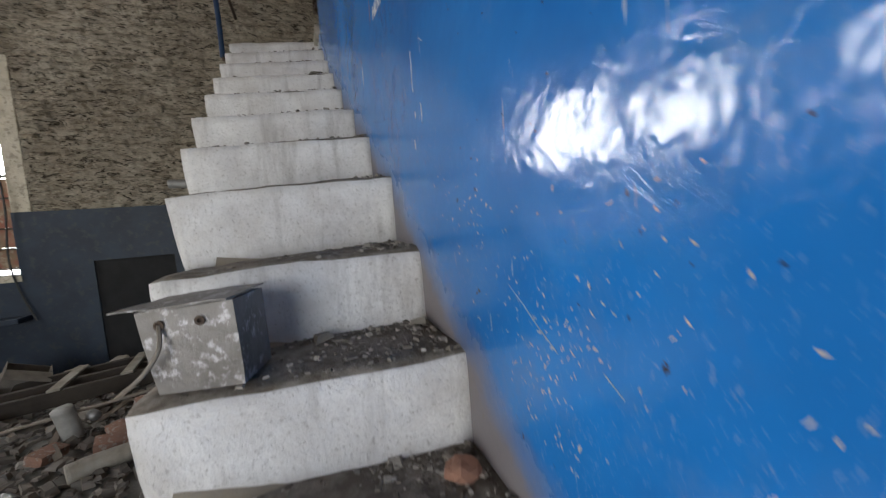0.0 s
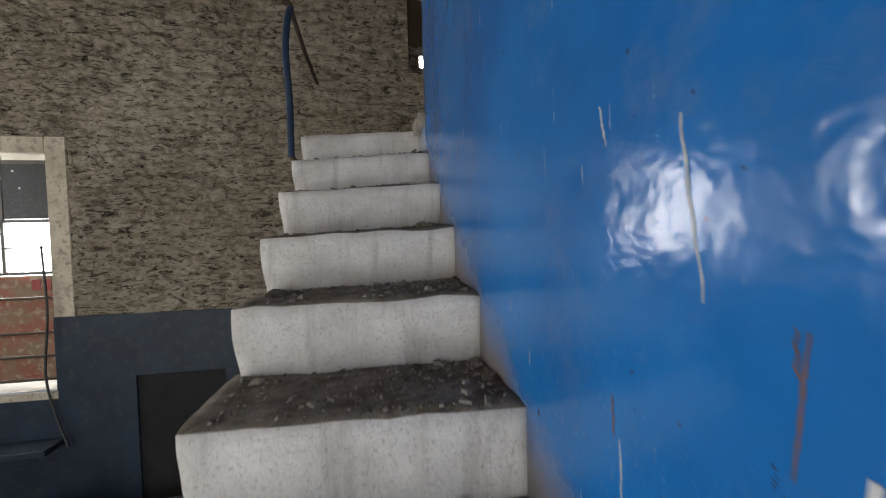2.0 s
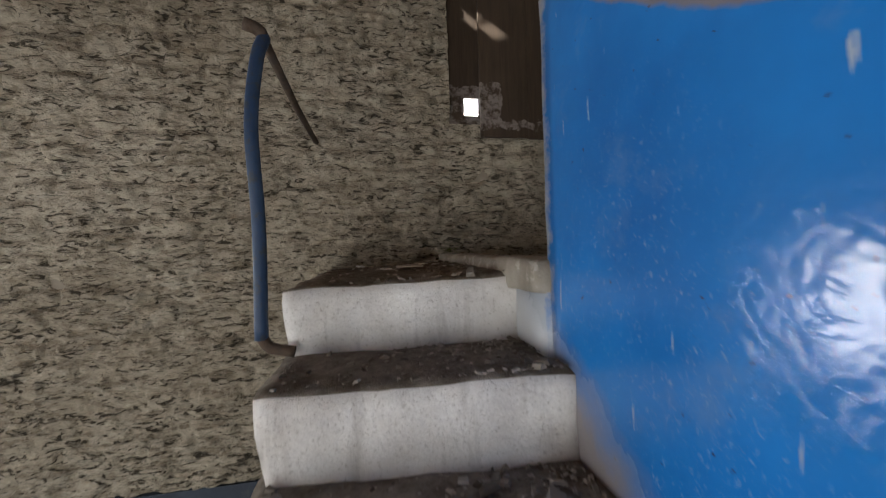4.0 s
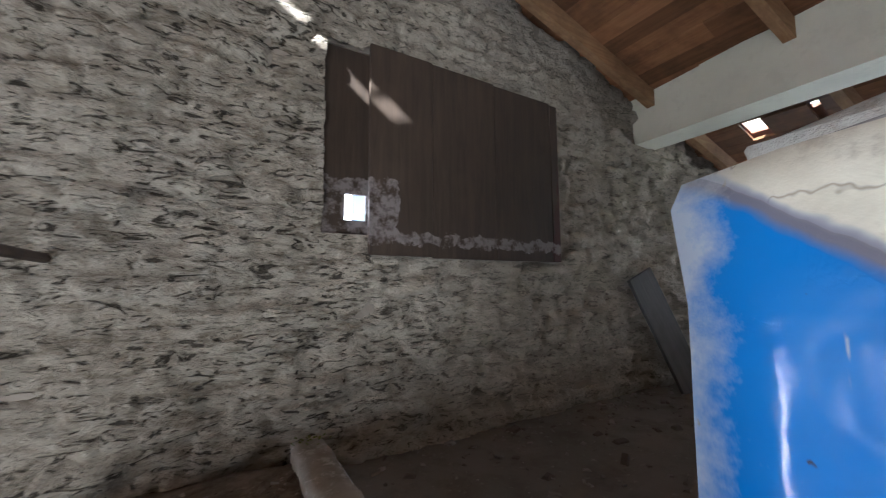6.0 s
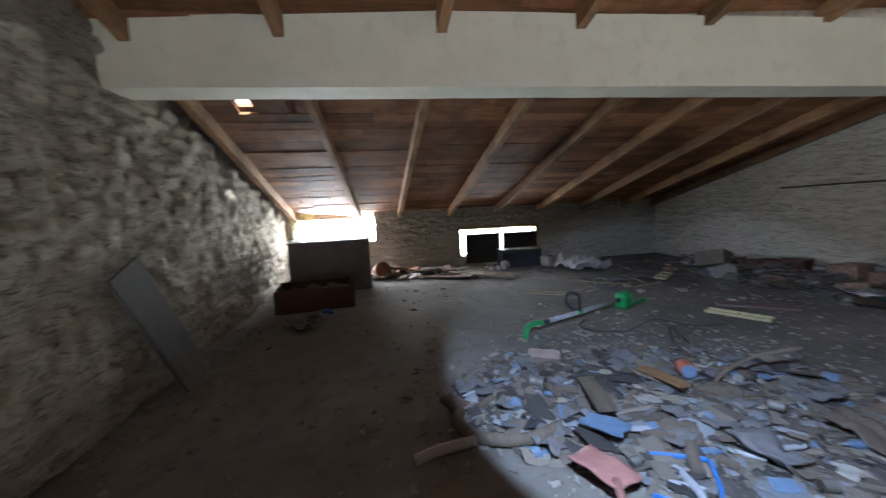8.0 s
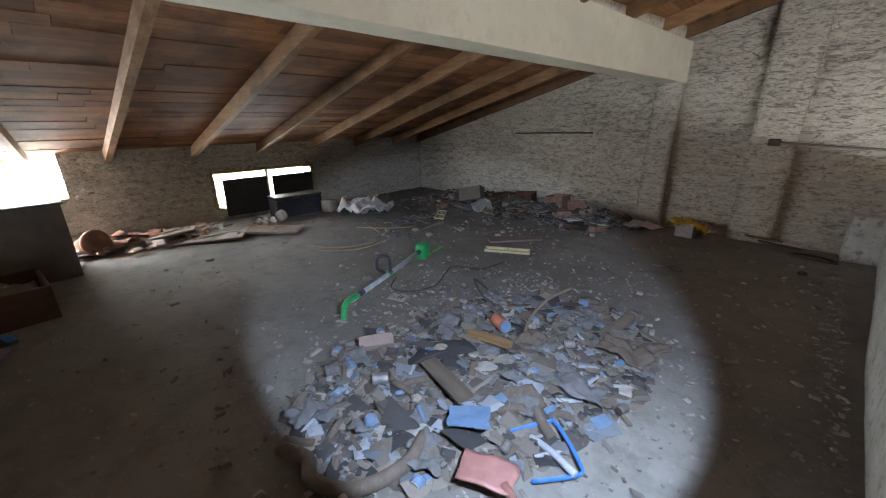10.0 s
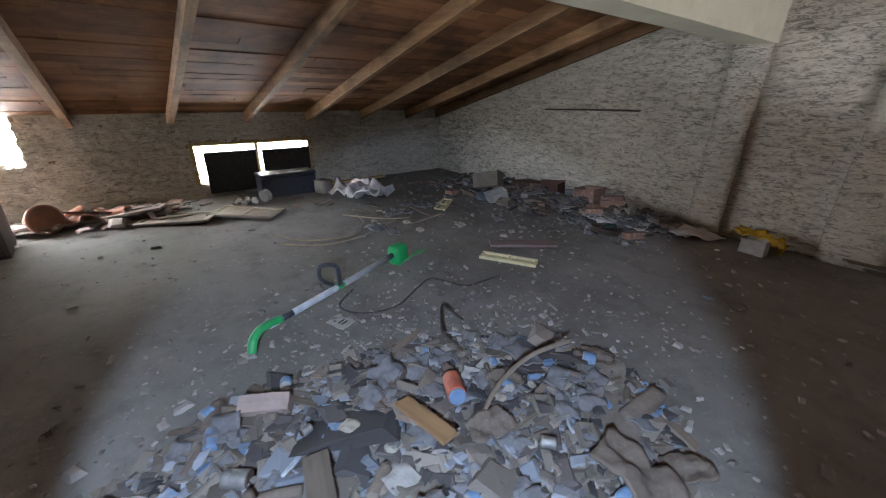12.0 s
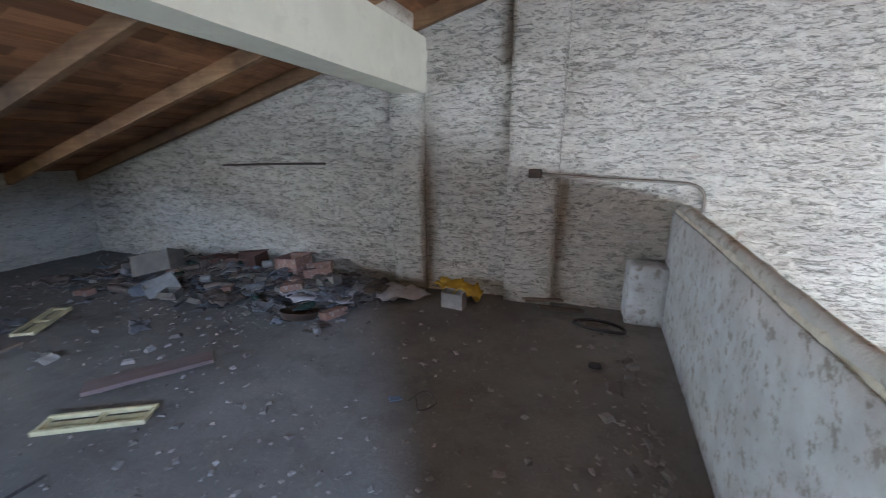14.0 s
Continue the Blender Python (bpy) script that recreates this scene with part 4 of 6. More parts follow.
part("bottom", box((-0.31, -0.47, 0.0), (0.31, 0.47, 0.015)), M_REDWOOD, drawer)
rag = tagged(obj("rag_bundle", sheet(0.58, 0.88, 0.01, 0.09, 4, 14, 7, pose(5.35, 4.25, LOFT + 0.12, 0, 0, 6)), plain("dark_rag_cloth", (0.10, 0.09, 0.08), 0.95), smooth=True), "dark crumpled rag bundle heaped in the drawer", "rag")

# ---- bar and pipe on the near wall ----
M_PIPE = speckled("grimy_conduit", (0.16, 0.13, 0.10), (0.22, 0.19, 0.16), 12, 0.6, 0.2)
tagged(obj("wall_bar", tube([(3.44, WB + 0.05, 3.60), (4.2, WB + 0.045, 3.59), (4.95, WB + 0.05, 3.57)], 0.013, 8), M_RUST), "thin rusty bar fixed along the brick wall", "bar")
con = tagged(empty("conduit", pose(0, WB, 0)), "thin conduit with a junction box, bent down at its end", "conduit")
part("pipe", tube(curve_points([(1.05, 0.15, 3.53), (0.5, 0.06, 3.49), (0.0, 0.05, 3.47), (-0.20, 0.05, 3.45), (-0.29, 0.05, 3.38), (-0.31, 0.05, 3.22)], 8), 0.013, 8), M_PIPE, con, smooth=True)
part("junction_box", box((1.04, 0.11, 3.49), (1.16, 0.18, 3.57), 0.008), M_RUST, con, "small dark junction box")

# ---- writing on the blue wall ----
M_LETTER = speckled("brushed_white_lettering", (0.62, 0.62, 0.64), (0.52, 0.53, 0.57), 30, 0.6, 0, 60, 0.2)


def wall_skin(y, z):
    """The uneven blue surface itself."""
    return wall_x(y) + 0.010 * noise.noise(Vector((y * 1.4, z * 1.4, 5))) + 0.0035 * noise.noise(Vector((y * 9, z * 9, 1)))



def writing(words, y, z, size, stretch, tilt):
    """Words brushed on the wall, each letter by itself."""
    m = Matrix(((0, 0, -1, wall_x(y - 0.25) - 0.012), (-1, 0, 0, y), (0, 1, 0, z), (0, 0, 0, 1)))
    m = m @ Matrix.Rotation(radians(tilt), 4, "Z")
    back = m.inverted()
    sign = empty("painted_words", m)
    at, rnd = 0.0, random.Random(words)
    for ch in words:
        cu = bpy.data.curves.new("letter", "FONT")
        cu.body, cu.size, cu.extrude, cu.offset = ch, size * rnd.uniform(0.95, 1.08), 0.0010, 0.0 if ch == "M" else 0.0008
        tmp = new("tmp", cu)
        me = bpy.data.meshes.new_from_object(tmp.evaluated_get(bpy.context.evaluated_depsgraph_get()))
        bpy.data.objects.remove(tmp)
        fl = bmesh.new()
        fl.from_mesh(me)
        bmesh.ops.triangulate(fl, faces=fl.faces)
        fl.to_mesh(me)
        fl.free()
        me.materials.append(M_LETTER)
        lo = min(v.co.x for v in me.vertices)
        for v in me.vertices:
            v.co.x = (v.co.x - lo) * stretch + at
            v.co.y += rnd.uniform(-0.0004, 0.0004)
            v.co.xy += noise.noise_vector(v.co * 55).xy * 0.0018
            w = m @ v.co
            w.x = wall_skin(w.y, w.z) - (0.0022 if v.co.z > 0 else 0.0006)
            v.co = back @ w
        at = max(v.co.x for v in me.vertices) + 0.011
        ob = new("letter", me)
        ob.parent = sign
    return tagged(sign, "uneven white brush lettering on the blue wall", "painted sign", "words on the blue wall")


writing("NO", 0.870, 1.445, 0.072, 0.76, -4)
writing("SE", 0.672, 1.415, 0.076, 0.80, -4)
writing("PRESTAN", 0.852, 1.360, 0.078, 0.90, -4)
writing("HERRAMIENTAS", 0.946, 1.282, 0.076, 0.98, -4)



def paint_run(y0, z0, y1, z1, wide, material, label, seed):
    """A ragged drip or scrape that stands a hair proud of the wall."""
    bm = bmesh.new()
    n = 26
    rows = []
    for i in range(n + 1):
        t = i / n
        y, z = y0 + (y1 - y0) * t + 0.004 * noise.noise(Vector((t * 5, seed, 0))), z0 + (z1 - z0) * t
        w = 0.6 * wide * (0.25 + 0.75 * math.sin(math.pi * (0.08 + 0.9 * t))) * (0.75 + 0.7 * noise.noise(Vector((t * 14, seed, 3))))
        w = max(w, 0.0006)
        rows.append([bm.verts.new((wall_skin(y + s * w, z) - h, y + s * w, z)) for s, h in ((-1, 0.0004), (-0.5, 0.0022), (0.5, 0.0022), (1, 0.0004))])
    for a, b in zip(rows, rows[1:]):
        for k in range(3):
            bm.faces.new((a[k], a[k + 1], b[k + 1], b[k]))
    bmesh.ops.recalc_face_normals(bm, faces=bm.faces)
    return tagged(obj("paint_run", bm, material), label, "paint run", "runs on the blue wall")


M_DRIP = speckled("old_white_drip", (0.52, 0.55, 0.57), (0.36, 0.42, 0.48), 40, 0.5)
M_RUSTRUN = speckled("rust_run", (0.20, 0.10, 0.06), (0.14, 0.085, 0.06), 40, 0.8)
WHITE_RUN, RUST_RUN = "thin white paint drip running down the blue wall", "thin rust brown run down the blue wall"
for i, (y0, z0, y1, z1, wide) in enumerate(((1.133, 1.702, 1.101, 1.458, 0.006), (0.429, 0.928, 0.424, 0.797, 0.003), (1.302, 1.765, 1.287, 1.694, 0.004), (0.424, 0.735, 0.421, 0.712, 0.004), (0.447, 0.649, 0.438, 0.615, 0.004), (0.356, 0.743, 0.352, 0.684, 0.004), (1.26, 1.20, 1.255, 1.10, 0.003), (0.115, 0.943, 0.078, 0.911, 0.002), (0.326, 0.922, 0.290, 0.898, 0.0015), (-0.138, 0.242, -0.285, 0.152, 0.0015), (-0.39, 0.155, -0.425, 0.135, 0.003))):
    paint_run(y0, z0, y1, z1, wide, M_DRIP, WHITE_RUN, 3.1 * i)
for i, (y0, z0, y1, z1, wide) in enumerate(((0.987, 1.448, 1.000, 1.296, 0.004), (1.276, 1.269, 1.276, 1.199, 0.003), (0.998, 1.45, 0.996, 1.40, 0.003))):
    paint_run(y0, z0, y1, z1, wide, M_RUSTRUN, RUST_RUN, 40 + 2.7 * i)

def paint_chips(count, seed):
    """Flecks where the blue paint has flaked off to the pale plaster, in loose clusters."""
    r = random.Random(seed)
    knots = [(r.uniform(-0.80, 0.05), r.uniform(-0.25, 0.42)) for _ in range(16)]
    bm = bmesh.new()
    for _ in range(count):
        if r.random() < 0.55:
            ky, kz = r.choice(knots)
            y, z = r.gauss(ky, 0.035), r.gauss(kz, 0.045)
        else:
            y, z = r.uniform(-0.95, 0.30), r.uniform(-0.35, 0.42)
            z += 0.5 * max(0.0, y)
        if z < 0.66 * y + 0.12:
            continue
        ln, w = 0.0038 * r.lognormvariate(0, 0.38), 0.0018 * r.lognormvariate(0, 0.25)
        turn = r.choice((1.2, 1.9, 0.5, 2.6)) + r.gauss(0, 0.4)
        ring = []
        for k in range(7):
            a = 2 * math.pi * k / 7
            u, v = ln * math.cos(a) * r.uniform(0.6, 1.2), w * math.sin(a) * r.uniform(0.6, 1.3) + 0.25 * ln * math.cos(a) ** 2
            yy, zz = y + u * math.cos(turn) - v * math.sin(turn), z + u * math.sin(turn) + v * math.cos(turn)
            ring.append((yy, zz))
        mid = bm.verts.new((wall_skin(y, z) - 0.0016, y, z))
        rim = [bm.verts.new((wall_skin(a, b) - 0.0009, a, b)) for a, b in ring]
        for p0, p1 in zip(rim, rim[1:] + rim[:1]):
            bm.faces.new((mid, p1, p0))
    bmesh.ops.recalc_face_normals(bm, faces=bm.faces)
    k = Nodes("bared_pale_plaster")
    m = k.done(k.mix(k.island(), (0.42, 0.40, 0.38), (0.56, 0.44, 0.35)), 0.8)
    return tagged(obj("paint_chips", bm, m), "pale flecks where the blue paint has flaked away", "paint chips", kind="stuff")


paint_chips(560, 23)

# ---- sheet-metal box on the low step ----
zb = step_z(1) + 0.002
mbox = tagged(empty("metal_box", pose(-0.56, step_y(1) + 0.235, zb - 0.012, 0, -3, -16) @ Matrix.Scale(0.87, 4)), "battered galvanised metal box with a flat overhanging lid", "metal box")
bm = rough_box((-0.12, -0.10, 0), (0.12, 0.10, 0.245), 0.05, 0.004, 0.006, 3)
for v in bm.verts:
    v.co.x -= 0.10 * v.co.z * (1 if v.co.x < 0 else -0.2)
part("body", bm, M_ZINC, mbox)
part("lid", sheet(0.31, 0.25, 0.004, 0.006, 2, 8, 5, pose(-0.03, -0.01, 0.246)), M_ZINC, mbox, "bent sheet lid")
part("wire", tube(curve_points([(-0.08, -0.105, 0.20), (-0.075, -0.13, 0.14), (-0.12, -0.14, 0.08), (-0.19, -0.15, 0.03)], 6), 0.006, 6), M_PIPE, mbox, "loose grey wire")
for x in (-0.08, 0.03):
    part("knockout", lathe([(0.014, 0), (0.014, 0.004), (0.007, 0.005), (0.007, 0.0)], 12, pose(x, -0.103, 0.20, 90)), M_RUST, mbox)

# ---- loose things in the loft ----
M_GREEN = plain("bright_green_plastic", (0.03, 0.33, 0.10), 0.4)
M_GREYPIPE = plain("pale_grey_tube", (0.40, 0.43, 0.48), 0.35)
M_DARKPL = plain("dark_plastic", (0.03, 0.035, 0.05), 0.5)
M_CREAMPL = plain("cream_plastic", (0.62, 0.57, 0.34), 0.55)
M_ORANGE = plain("orange_red_tin", (0.42, 0.12, 0.075), 0.5)
M_SKY = plain("pale_blue_plastic", (0.14, 0.22, 0.36), 0.4)
M_BLUEPL = plain("blue_plastic", (0.05, 0.20, 0.62), 0.4)
M_PINK = plain("faded_pink_plastic", (0.34, 0.165, 0.15), 0.55)
M_CARDB = speckled("damp_brown_cardboard", (0.17, 0.15, 0.125), (0.115, 0.10, 0.085), 8, 0.9)
M_BRICK = speckled("broken_fired_brick", (0.25, 0.14, 0.10), (0.20, 0.12, 0.09), 9, 0.92, 0, 70, 0.5, (0.32, 0.29, 0.26))
M_TERRA = speckled("terracotta", (0.34, 0.18, 0.12), (0.28, 0.15, 0.105), 7, 0.85)
M_TIN = speckled("dull_tin", (0.28, 0.28, 0.28), (0.20, 0.19, 0.18), 12, 0.45, 0.6)
M_GREYRAG = plain("grey_cloth", (0.15, 0.15, 0.16), 0.95)
M_BROWNRAG = plain("brown_leather_and_cloth", (0.13, 0.105, 0.085), 0.9)
M_WHITEBAG = plain("off_white_plastic_sack", (0.60, 0.58, 0.60), 0.55)
M_YELLOWBAG = plain("yellow_plastic_bag", (0.66, 0.44, 0.03), 0.45)
M_RUBBLE = speckled("lime_rubble", (0.32, 0.29, 0.25), (0.22, 0.195, 0.16), 9, 0.95, 0, 60, 0.5)
M_BULB = plain("milky_bulb_glass", (0.66, 0.66, 0.64), 0.25)
M_CORD = plain("dark_cord", (0.035, 0.03, 0.03), 0.7)
M_PALECORD = plain("pale_cord", (0.32, 0.27, 0.18), 0.8)
M_GLASSY = plain("dusty_dark_bottle", (0.035, 0.06, 0.05), 0.2)


def along(a, b):
    """A frame at a, x to b."""
    d = (Vector(b) - Vector(a)).normalized()
    return Matrix.Translation(a) @ d.to_track_quat("X", "Z").to_matrix().to_4x4()


# grass trimmer
tail, head = Vector((3.24, 2.08, LOFT + 0.05)), Vector((3.78, 0.66, LOFT + 0.09))
ln = (head - tail).length
trimmer = tagged(empty("grass_trimmer", along(tail, head)), "electric grass trimmer with pale shaft and green grip on floor", "grass trimmer")
part("shaft", tube([(0.16, 0, 0.06), (ln * 0.55, 0, 0.05), (ln - 0.08, 0, 0.05)], 0.024, 12), M_GREYPIPE, trimmer, "pale grey tube shaft", True)
part("grip", tube(curve_points([(-0.02, -0.05, -0.02), (0.03, -0.02, 0.05), (0.12, 0, 0.075), (0.25, 0, 0.062)], 6), 0.028, 12, None), M_GREEN, trimmer, "green moulded grip", True)
part("collar", tube([(0.24, 0, 0.061), (0.34, 0, 0.058)], 0.025, 12), M_DARKPL, trimmer, "", True)
part("collar", tube([(ln * 0.5, 0, 0.052), (ln * 0.5 + 0.07, 0, 0.052)], 0.028, 12), M_GREEN, trimmer, "green clamp", True)
part("loop_handle", tube(curve_points([(ln * 0.5, 0.03, 0.06), (ln * 0.5 - 0.10, 0.05, 0.16), (ln * 0.5 - 0.10, 0.03, 0.27), (ln * 0.5 + 0.0, -0.02, 0.24), (ln * 0.5 + 0.02, -0.02, 0.07)], 7), 0.017, 10), M_DARKPL, trimmer, "dark loop handle", True)
part("collar", tube([(ln - 0.14, 0, 0.052), (ln - 0.04, 0, 0.052)], 0.026, 12), M_DARKPL, trimmer, "", True)
part("head", rough_box((ln - 0.06, -0.07, -0.06), (ln + 0.12, 0.07, 0.13), 0.03, 0.006, 0.045, 2), M_GREEN, trimmer, "green motor housing", True)
part("guard", sheet(0.24, 0.20, 0.008, 0.03, 3, 8, 5, Matrix.Translation((ln + 0.10, -0.12, -0.02)) @ Matrix.Rotation(radians(-40), 4, "X"), 0.2), M_GREEN, trimmer, "green guard plate")
tagged(obj("power_cord", tube(curve_points([(3.03, 0.03, LOFT + 0.012), (3.05, 0.25, LOFT + 0.012), (3.09, 0.42, LOFT + 0.012), (3.36, 0.55, LOFT + 0.012), (3.30, 0.75, LOFT + 0.012), (3.15, 1.06, LOFT + 0.012), (3.22, 1.32, LOFT + 0.012), (3.42, 1.40, LOFT + 0.012), (3.60, 1.20, LOFT + 0.012)], 10), 0.008, 6), M_CORD), "thin dark power cord looping over the floor", "cord")
for i, pts in enumerate((((5.3, 1.3), (4.95, 1.1), (4.8, 0.65), (5.1, 0.3), (5.5, 0.2)), ((5.0, 1.35), (4.7, 0.95), (4.75, 0.4), (5.0, -0.1)), ((5.6, 0.35), (5.2, 0.05), (5.0, -0.3), (5.3, -0.5), (5.5, -0.1)))):
    tagged(obj("loose_cord", tube(curve_points([(x, y, LOFT + 0.012) for x, y in pts], 9), 0.009, 6), M_PALECORD), "pale tangled cord on the dusty floor", "cord", "loose cords")


def slotted_strip(m):
    th = empty("slotted_strip", m)
    for y in (-0.075, 0.055):
        part("rail", box((-0.28, y, 0), (0.28, y + 0.022, 0.03), 0.003), M_CREAMPL, th)
    for x in (-0.28, -0.02, 0.255):
        part("crosspiece", box((x, -0.052, 0.004), (x + 0.025, 0.054, 0.024), 0.002), M_CREAMPL, th)
    part("web", box((-0.255, -0.025, 0.0), (0.255, 0.022, 0.01)), M_CREAMPL, th)
    return tagged(th, "cream slotted plastic strip lying on the floor", "plastic strip", "cream strips")


st = slotted_strip(pose(3.23, -0.30, LOFT + 0.008, 0, 0, 29))
copy_thing(st, pose(5.05, -0.95, LOFT + 0.06, 4, 0, -52))


# small kinds of rubbish, each built once and then copied
def thing_plank(ln, w, t, mat, label):
    bm = rough_box((-ln / 2, -w / 2, 0), (ln / 2, w / 2, t), 0.12, 0.004, 0.005, ln * 7)
    return tagged(obj("plank", bm, mat), label, "plank", "loose planks")


def thing_can(r, h, mat, lid, label):
    th = empty("tin_can", Matrix())
    part("body", lathe([(r * 0.97, 0), (r, 0.006), (r, h * 0.3), (r * 0.98, h * 0.32), (r, h * 0.34), (r, h * 0.94), (r * 0.96, h)], 16), mat, th, "", True)
    part("lid", lathe([(r * 0.90, h), (r * 0.90, h + 0.008), (r * 0.6, h + 0.004)], 16), lid, th, "", True)
    return tagged(th, label, "can", "scattered cans")


def thing_bottle(r, h, mat, cap, label):
    th = empty("bottle", Matrix())
    part("body", lathe([(r * 0.85, 0), (r, 0.012), (r, h * 0.58), (r * 0.8, h * 0.7), (r * 0.36, h * 0.82), (r * 0.34, h * 0.93)], 14), mat, th, "", True)
    part("cap", lathe([(r * 0.40, h * 0.93), (r * 0.40, h), (r * 0.3, h + 0.003)], 12), cap, th, "", True)
    return tagged(th, label, "bottle", "scattered bottles")


def thing_brick(mat, label, hole=False):
    th = empty("brick", Matrix())
    part("block", rough_box((-0.11, -0.06, 0), (0.11, 0.06, 0.07), 0.03, 0.006, 0.008, 5), mat, th)
    return tagged(th, label, "brick", "loose bricks")


def thing_card(w, d, seed, mat, label, name="cardboard", crumple=0.02):
    return tagged(obj(name, sheet(w, d, 0.006, crumple, seed, 9, 5, None, 0.25), mat, smooth=crumple > 0.03), label, name.replace("_", " "), "scattered " + name.replace("_", " ") + "s")


def thing_rag(w, seed, mat, label):
    return tagged(obj("rag", sheet(w, w * 0.7, 0.012, 0.06, seed, 12, 8, None, 0.5), mat, smooth=True), label, "rag", "crumpled rags")


def thing_rubble(r, seed, mat, label):
    bm = bmesh.new()
    bmesh.ops.create_icosphere(bm, subdivisions=2, radius=r)
    for v in bm.verts:
        v.co = v.co * (1 + 0.45 * noise.noise(v.co * (1.6 / r) + Vector((seed, seed, 0))))
        v.co.z = v.co.z * 0.6 + r * 0.4
    return tagged(obj("rubble_lump", bm, mat), label, "rubble", "lumps of rubble")


def thing_shoe(mat, label):
    bm = rough_box((-0.14, -0.045, 0.0), (0.14, 0.045, 0.085), 0.025, 0.006, 0.03, 9)
    for v in bm.verts:
        v.co.z *= 1 if v.co.x < 0 else 1 - 2.6 * v.co.x
    return tagged(obj("old_shoe", bm, mat, smooth=True), label, "shoe", "old shoes")


def thing_pipe(ln, r, mat, label):
    return tagged(obj("pipe_piece", tube(curve_points([(-ln / 2, 0, r), (-ln * 0.1, ln * 0.05, r), (ln / 2, 0, r)], 6), r, 12), mat, smooth=True), label, "pipe", "pipe offcuts")


def thing_tile(mat, label):
    bm = bmesh.new()
    n = 10
    rows = []
    for x in (-0.18, 0.18):
        w = 0.09 if x < 0 else 0.075
        rows.append([[bm.verts.new((x, (w + t) * math.cos(math.pi * i / n), (w + t) * math.sin(math.pi * i / n) * 0.8)) for i in range(n + 1)] for t in (0, 0.013)])
    for i in range(n):
        for f in ((rows[0][1][i], rows[1][1][i], rows[1][1][i + 1], rows[0][1][i + 1]), (rows[0][0][i], rows[0][0][i + 1], rows[1][0][i + 1], rows[1][0][i]), (rows[0][0][i], rows[0][1][i], rows[0][1][i + 1], rows[0][0][i + 1]), (rows[1][0][i], rows[1][0][i + 1], rows[1][1][i + 1], rows[1][1][i])):
            bm.faces.new(f)
    for k in (0, n):
        bm.faces.new((rows[0][0][k], rows[1][0][k], rows[1][1][k], rows[0][1][k]))
    return tagged(obj("roof_tile", bm, mat), label, "roof tile", "fallen roof tiles")


def thing_carton(w, d, h, mat, label):
    th = empty("carton", Matrix())
    for lo, hi in (((-w / 2, -d / 2, 0), (w / 2, -d / 2 + 0.006, h)), ((-w / 2, d / 2 - 0.006, 0), (w / 2, d / 2, h * 0.95)), ((-w / 2, -d / 2 + 0.006, 0), (-w / 2 + 0.006, d / 2 - 0.006, h)), ((w / 2 - 0.006, -d / 2 + 0.006, 0), (w / 2, d / 2 - 0.006, h))):
        part("side", box(lo, hi), mat, th)
    part("bottom", box((-w / 2 + 0.006, -d / 2 + 0.006, 0), (w / 2 - 0.006, d / 2 - 0.006, 0.006)), mat, th)
    part("flap", sheet(w, d * 0.5, 0.005, 0.006, 3, 4, 5, pose(0, -d * 0.72, h - 0.02, 25)), mat, th)
    return tagged(th, label, "carton", "open cartons")


FAR_OFF = pose(0, 0, -60)
small = [
    thing_plank(0.34, 0.07, 0.02, M_WOOD, "short grey brown plank offcut among rubbish"),
    thing_plank(0.22, 0.05, 0.025, M_WOOD, "short grey brown plank offcut among rubbish"),
    thing_plank(0.46, 0.045, 0.02, M_WOOD, "narrow old wooden batten among rubbish"),
    thing_can(0.04, 0.10, M_TIN, M_RUST, "dull dented tin can lying in rubbish"),
    thing_can(0.05, 0.07, M_SKY, M_PAPER, "small pale blue tin lying in rubbish"),
    thing_bottle(0.035, 0.20, M_GLASSY, M_DARKPL, "dusty dark bottle lying in rubbish"),
    thing_bottle(0.032, 0.17, M_SKY, M_PAPER, "dusty pale blue plastic bottle in rubbish"),
    thing_brick(M_BRICK, "chipped red brick lying in rubbish"),
    thing_card(0.26, 0.18, 1.0, M_CARDB, "torn piece of damp brown cardboard"),
    thing_card(0.17, 0.13, 4.0, M_PAPER, "dirty pale paper scrap", "paper_scrap", 0.03),
    thing_card(0.21, 0.15, 6.0, M_GREYRAG, "creased grey plastic scrap", "plastic_scrap", 0.045),
    thing_rag(0.32, 2.0, M_BROWNRAG, "crumpled brown rag among rubbish"),
    thing_rag(0.26, 7.0, M_GREYRAG, "crumpled grey rag among rubbish"),
    thing_rubble(0.05, 3.0, M_RUBBLE, "lump of pale lime rubble"),
    thing_rubble(0.035, 8.0, M_BRICK, "lump of broken red brick"),
    thing_shoe(M_BROWNRAG, "flattened old brown shoe among rubbish"),
    thing_pipe(0.30, 0.018, M_GREYPIPE, "pale bent pipe offcut in rubbish"),
    thing_pipe(0.22, 0.03, M_BROWNRAG, "brown curled hose piece in rubbish"),
    thing_carton(0.16, 0.12, 0.08, M_CARDB, "small open brown carton in rubbish"),
    thing_card(0.13, 0.09, 9.0, M_SKY, "pale blue plastic scrap", "plastic_scrap", 0.03),
]
for s in small:
    s.matrix_world = FAR_OFF
used = set()


def put(i, m):
    """Places the first of a kind itself, then copies of it."""
    if i in used:
        copy_thing(small[i], m)
    else:
        small[i].matrix_basis = m.normalized()
        used.add(i)


LYING = {3, 4, 5, 6}


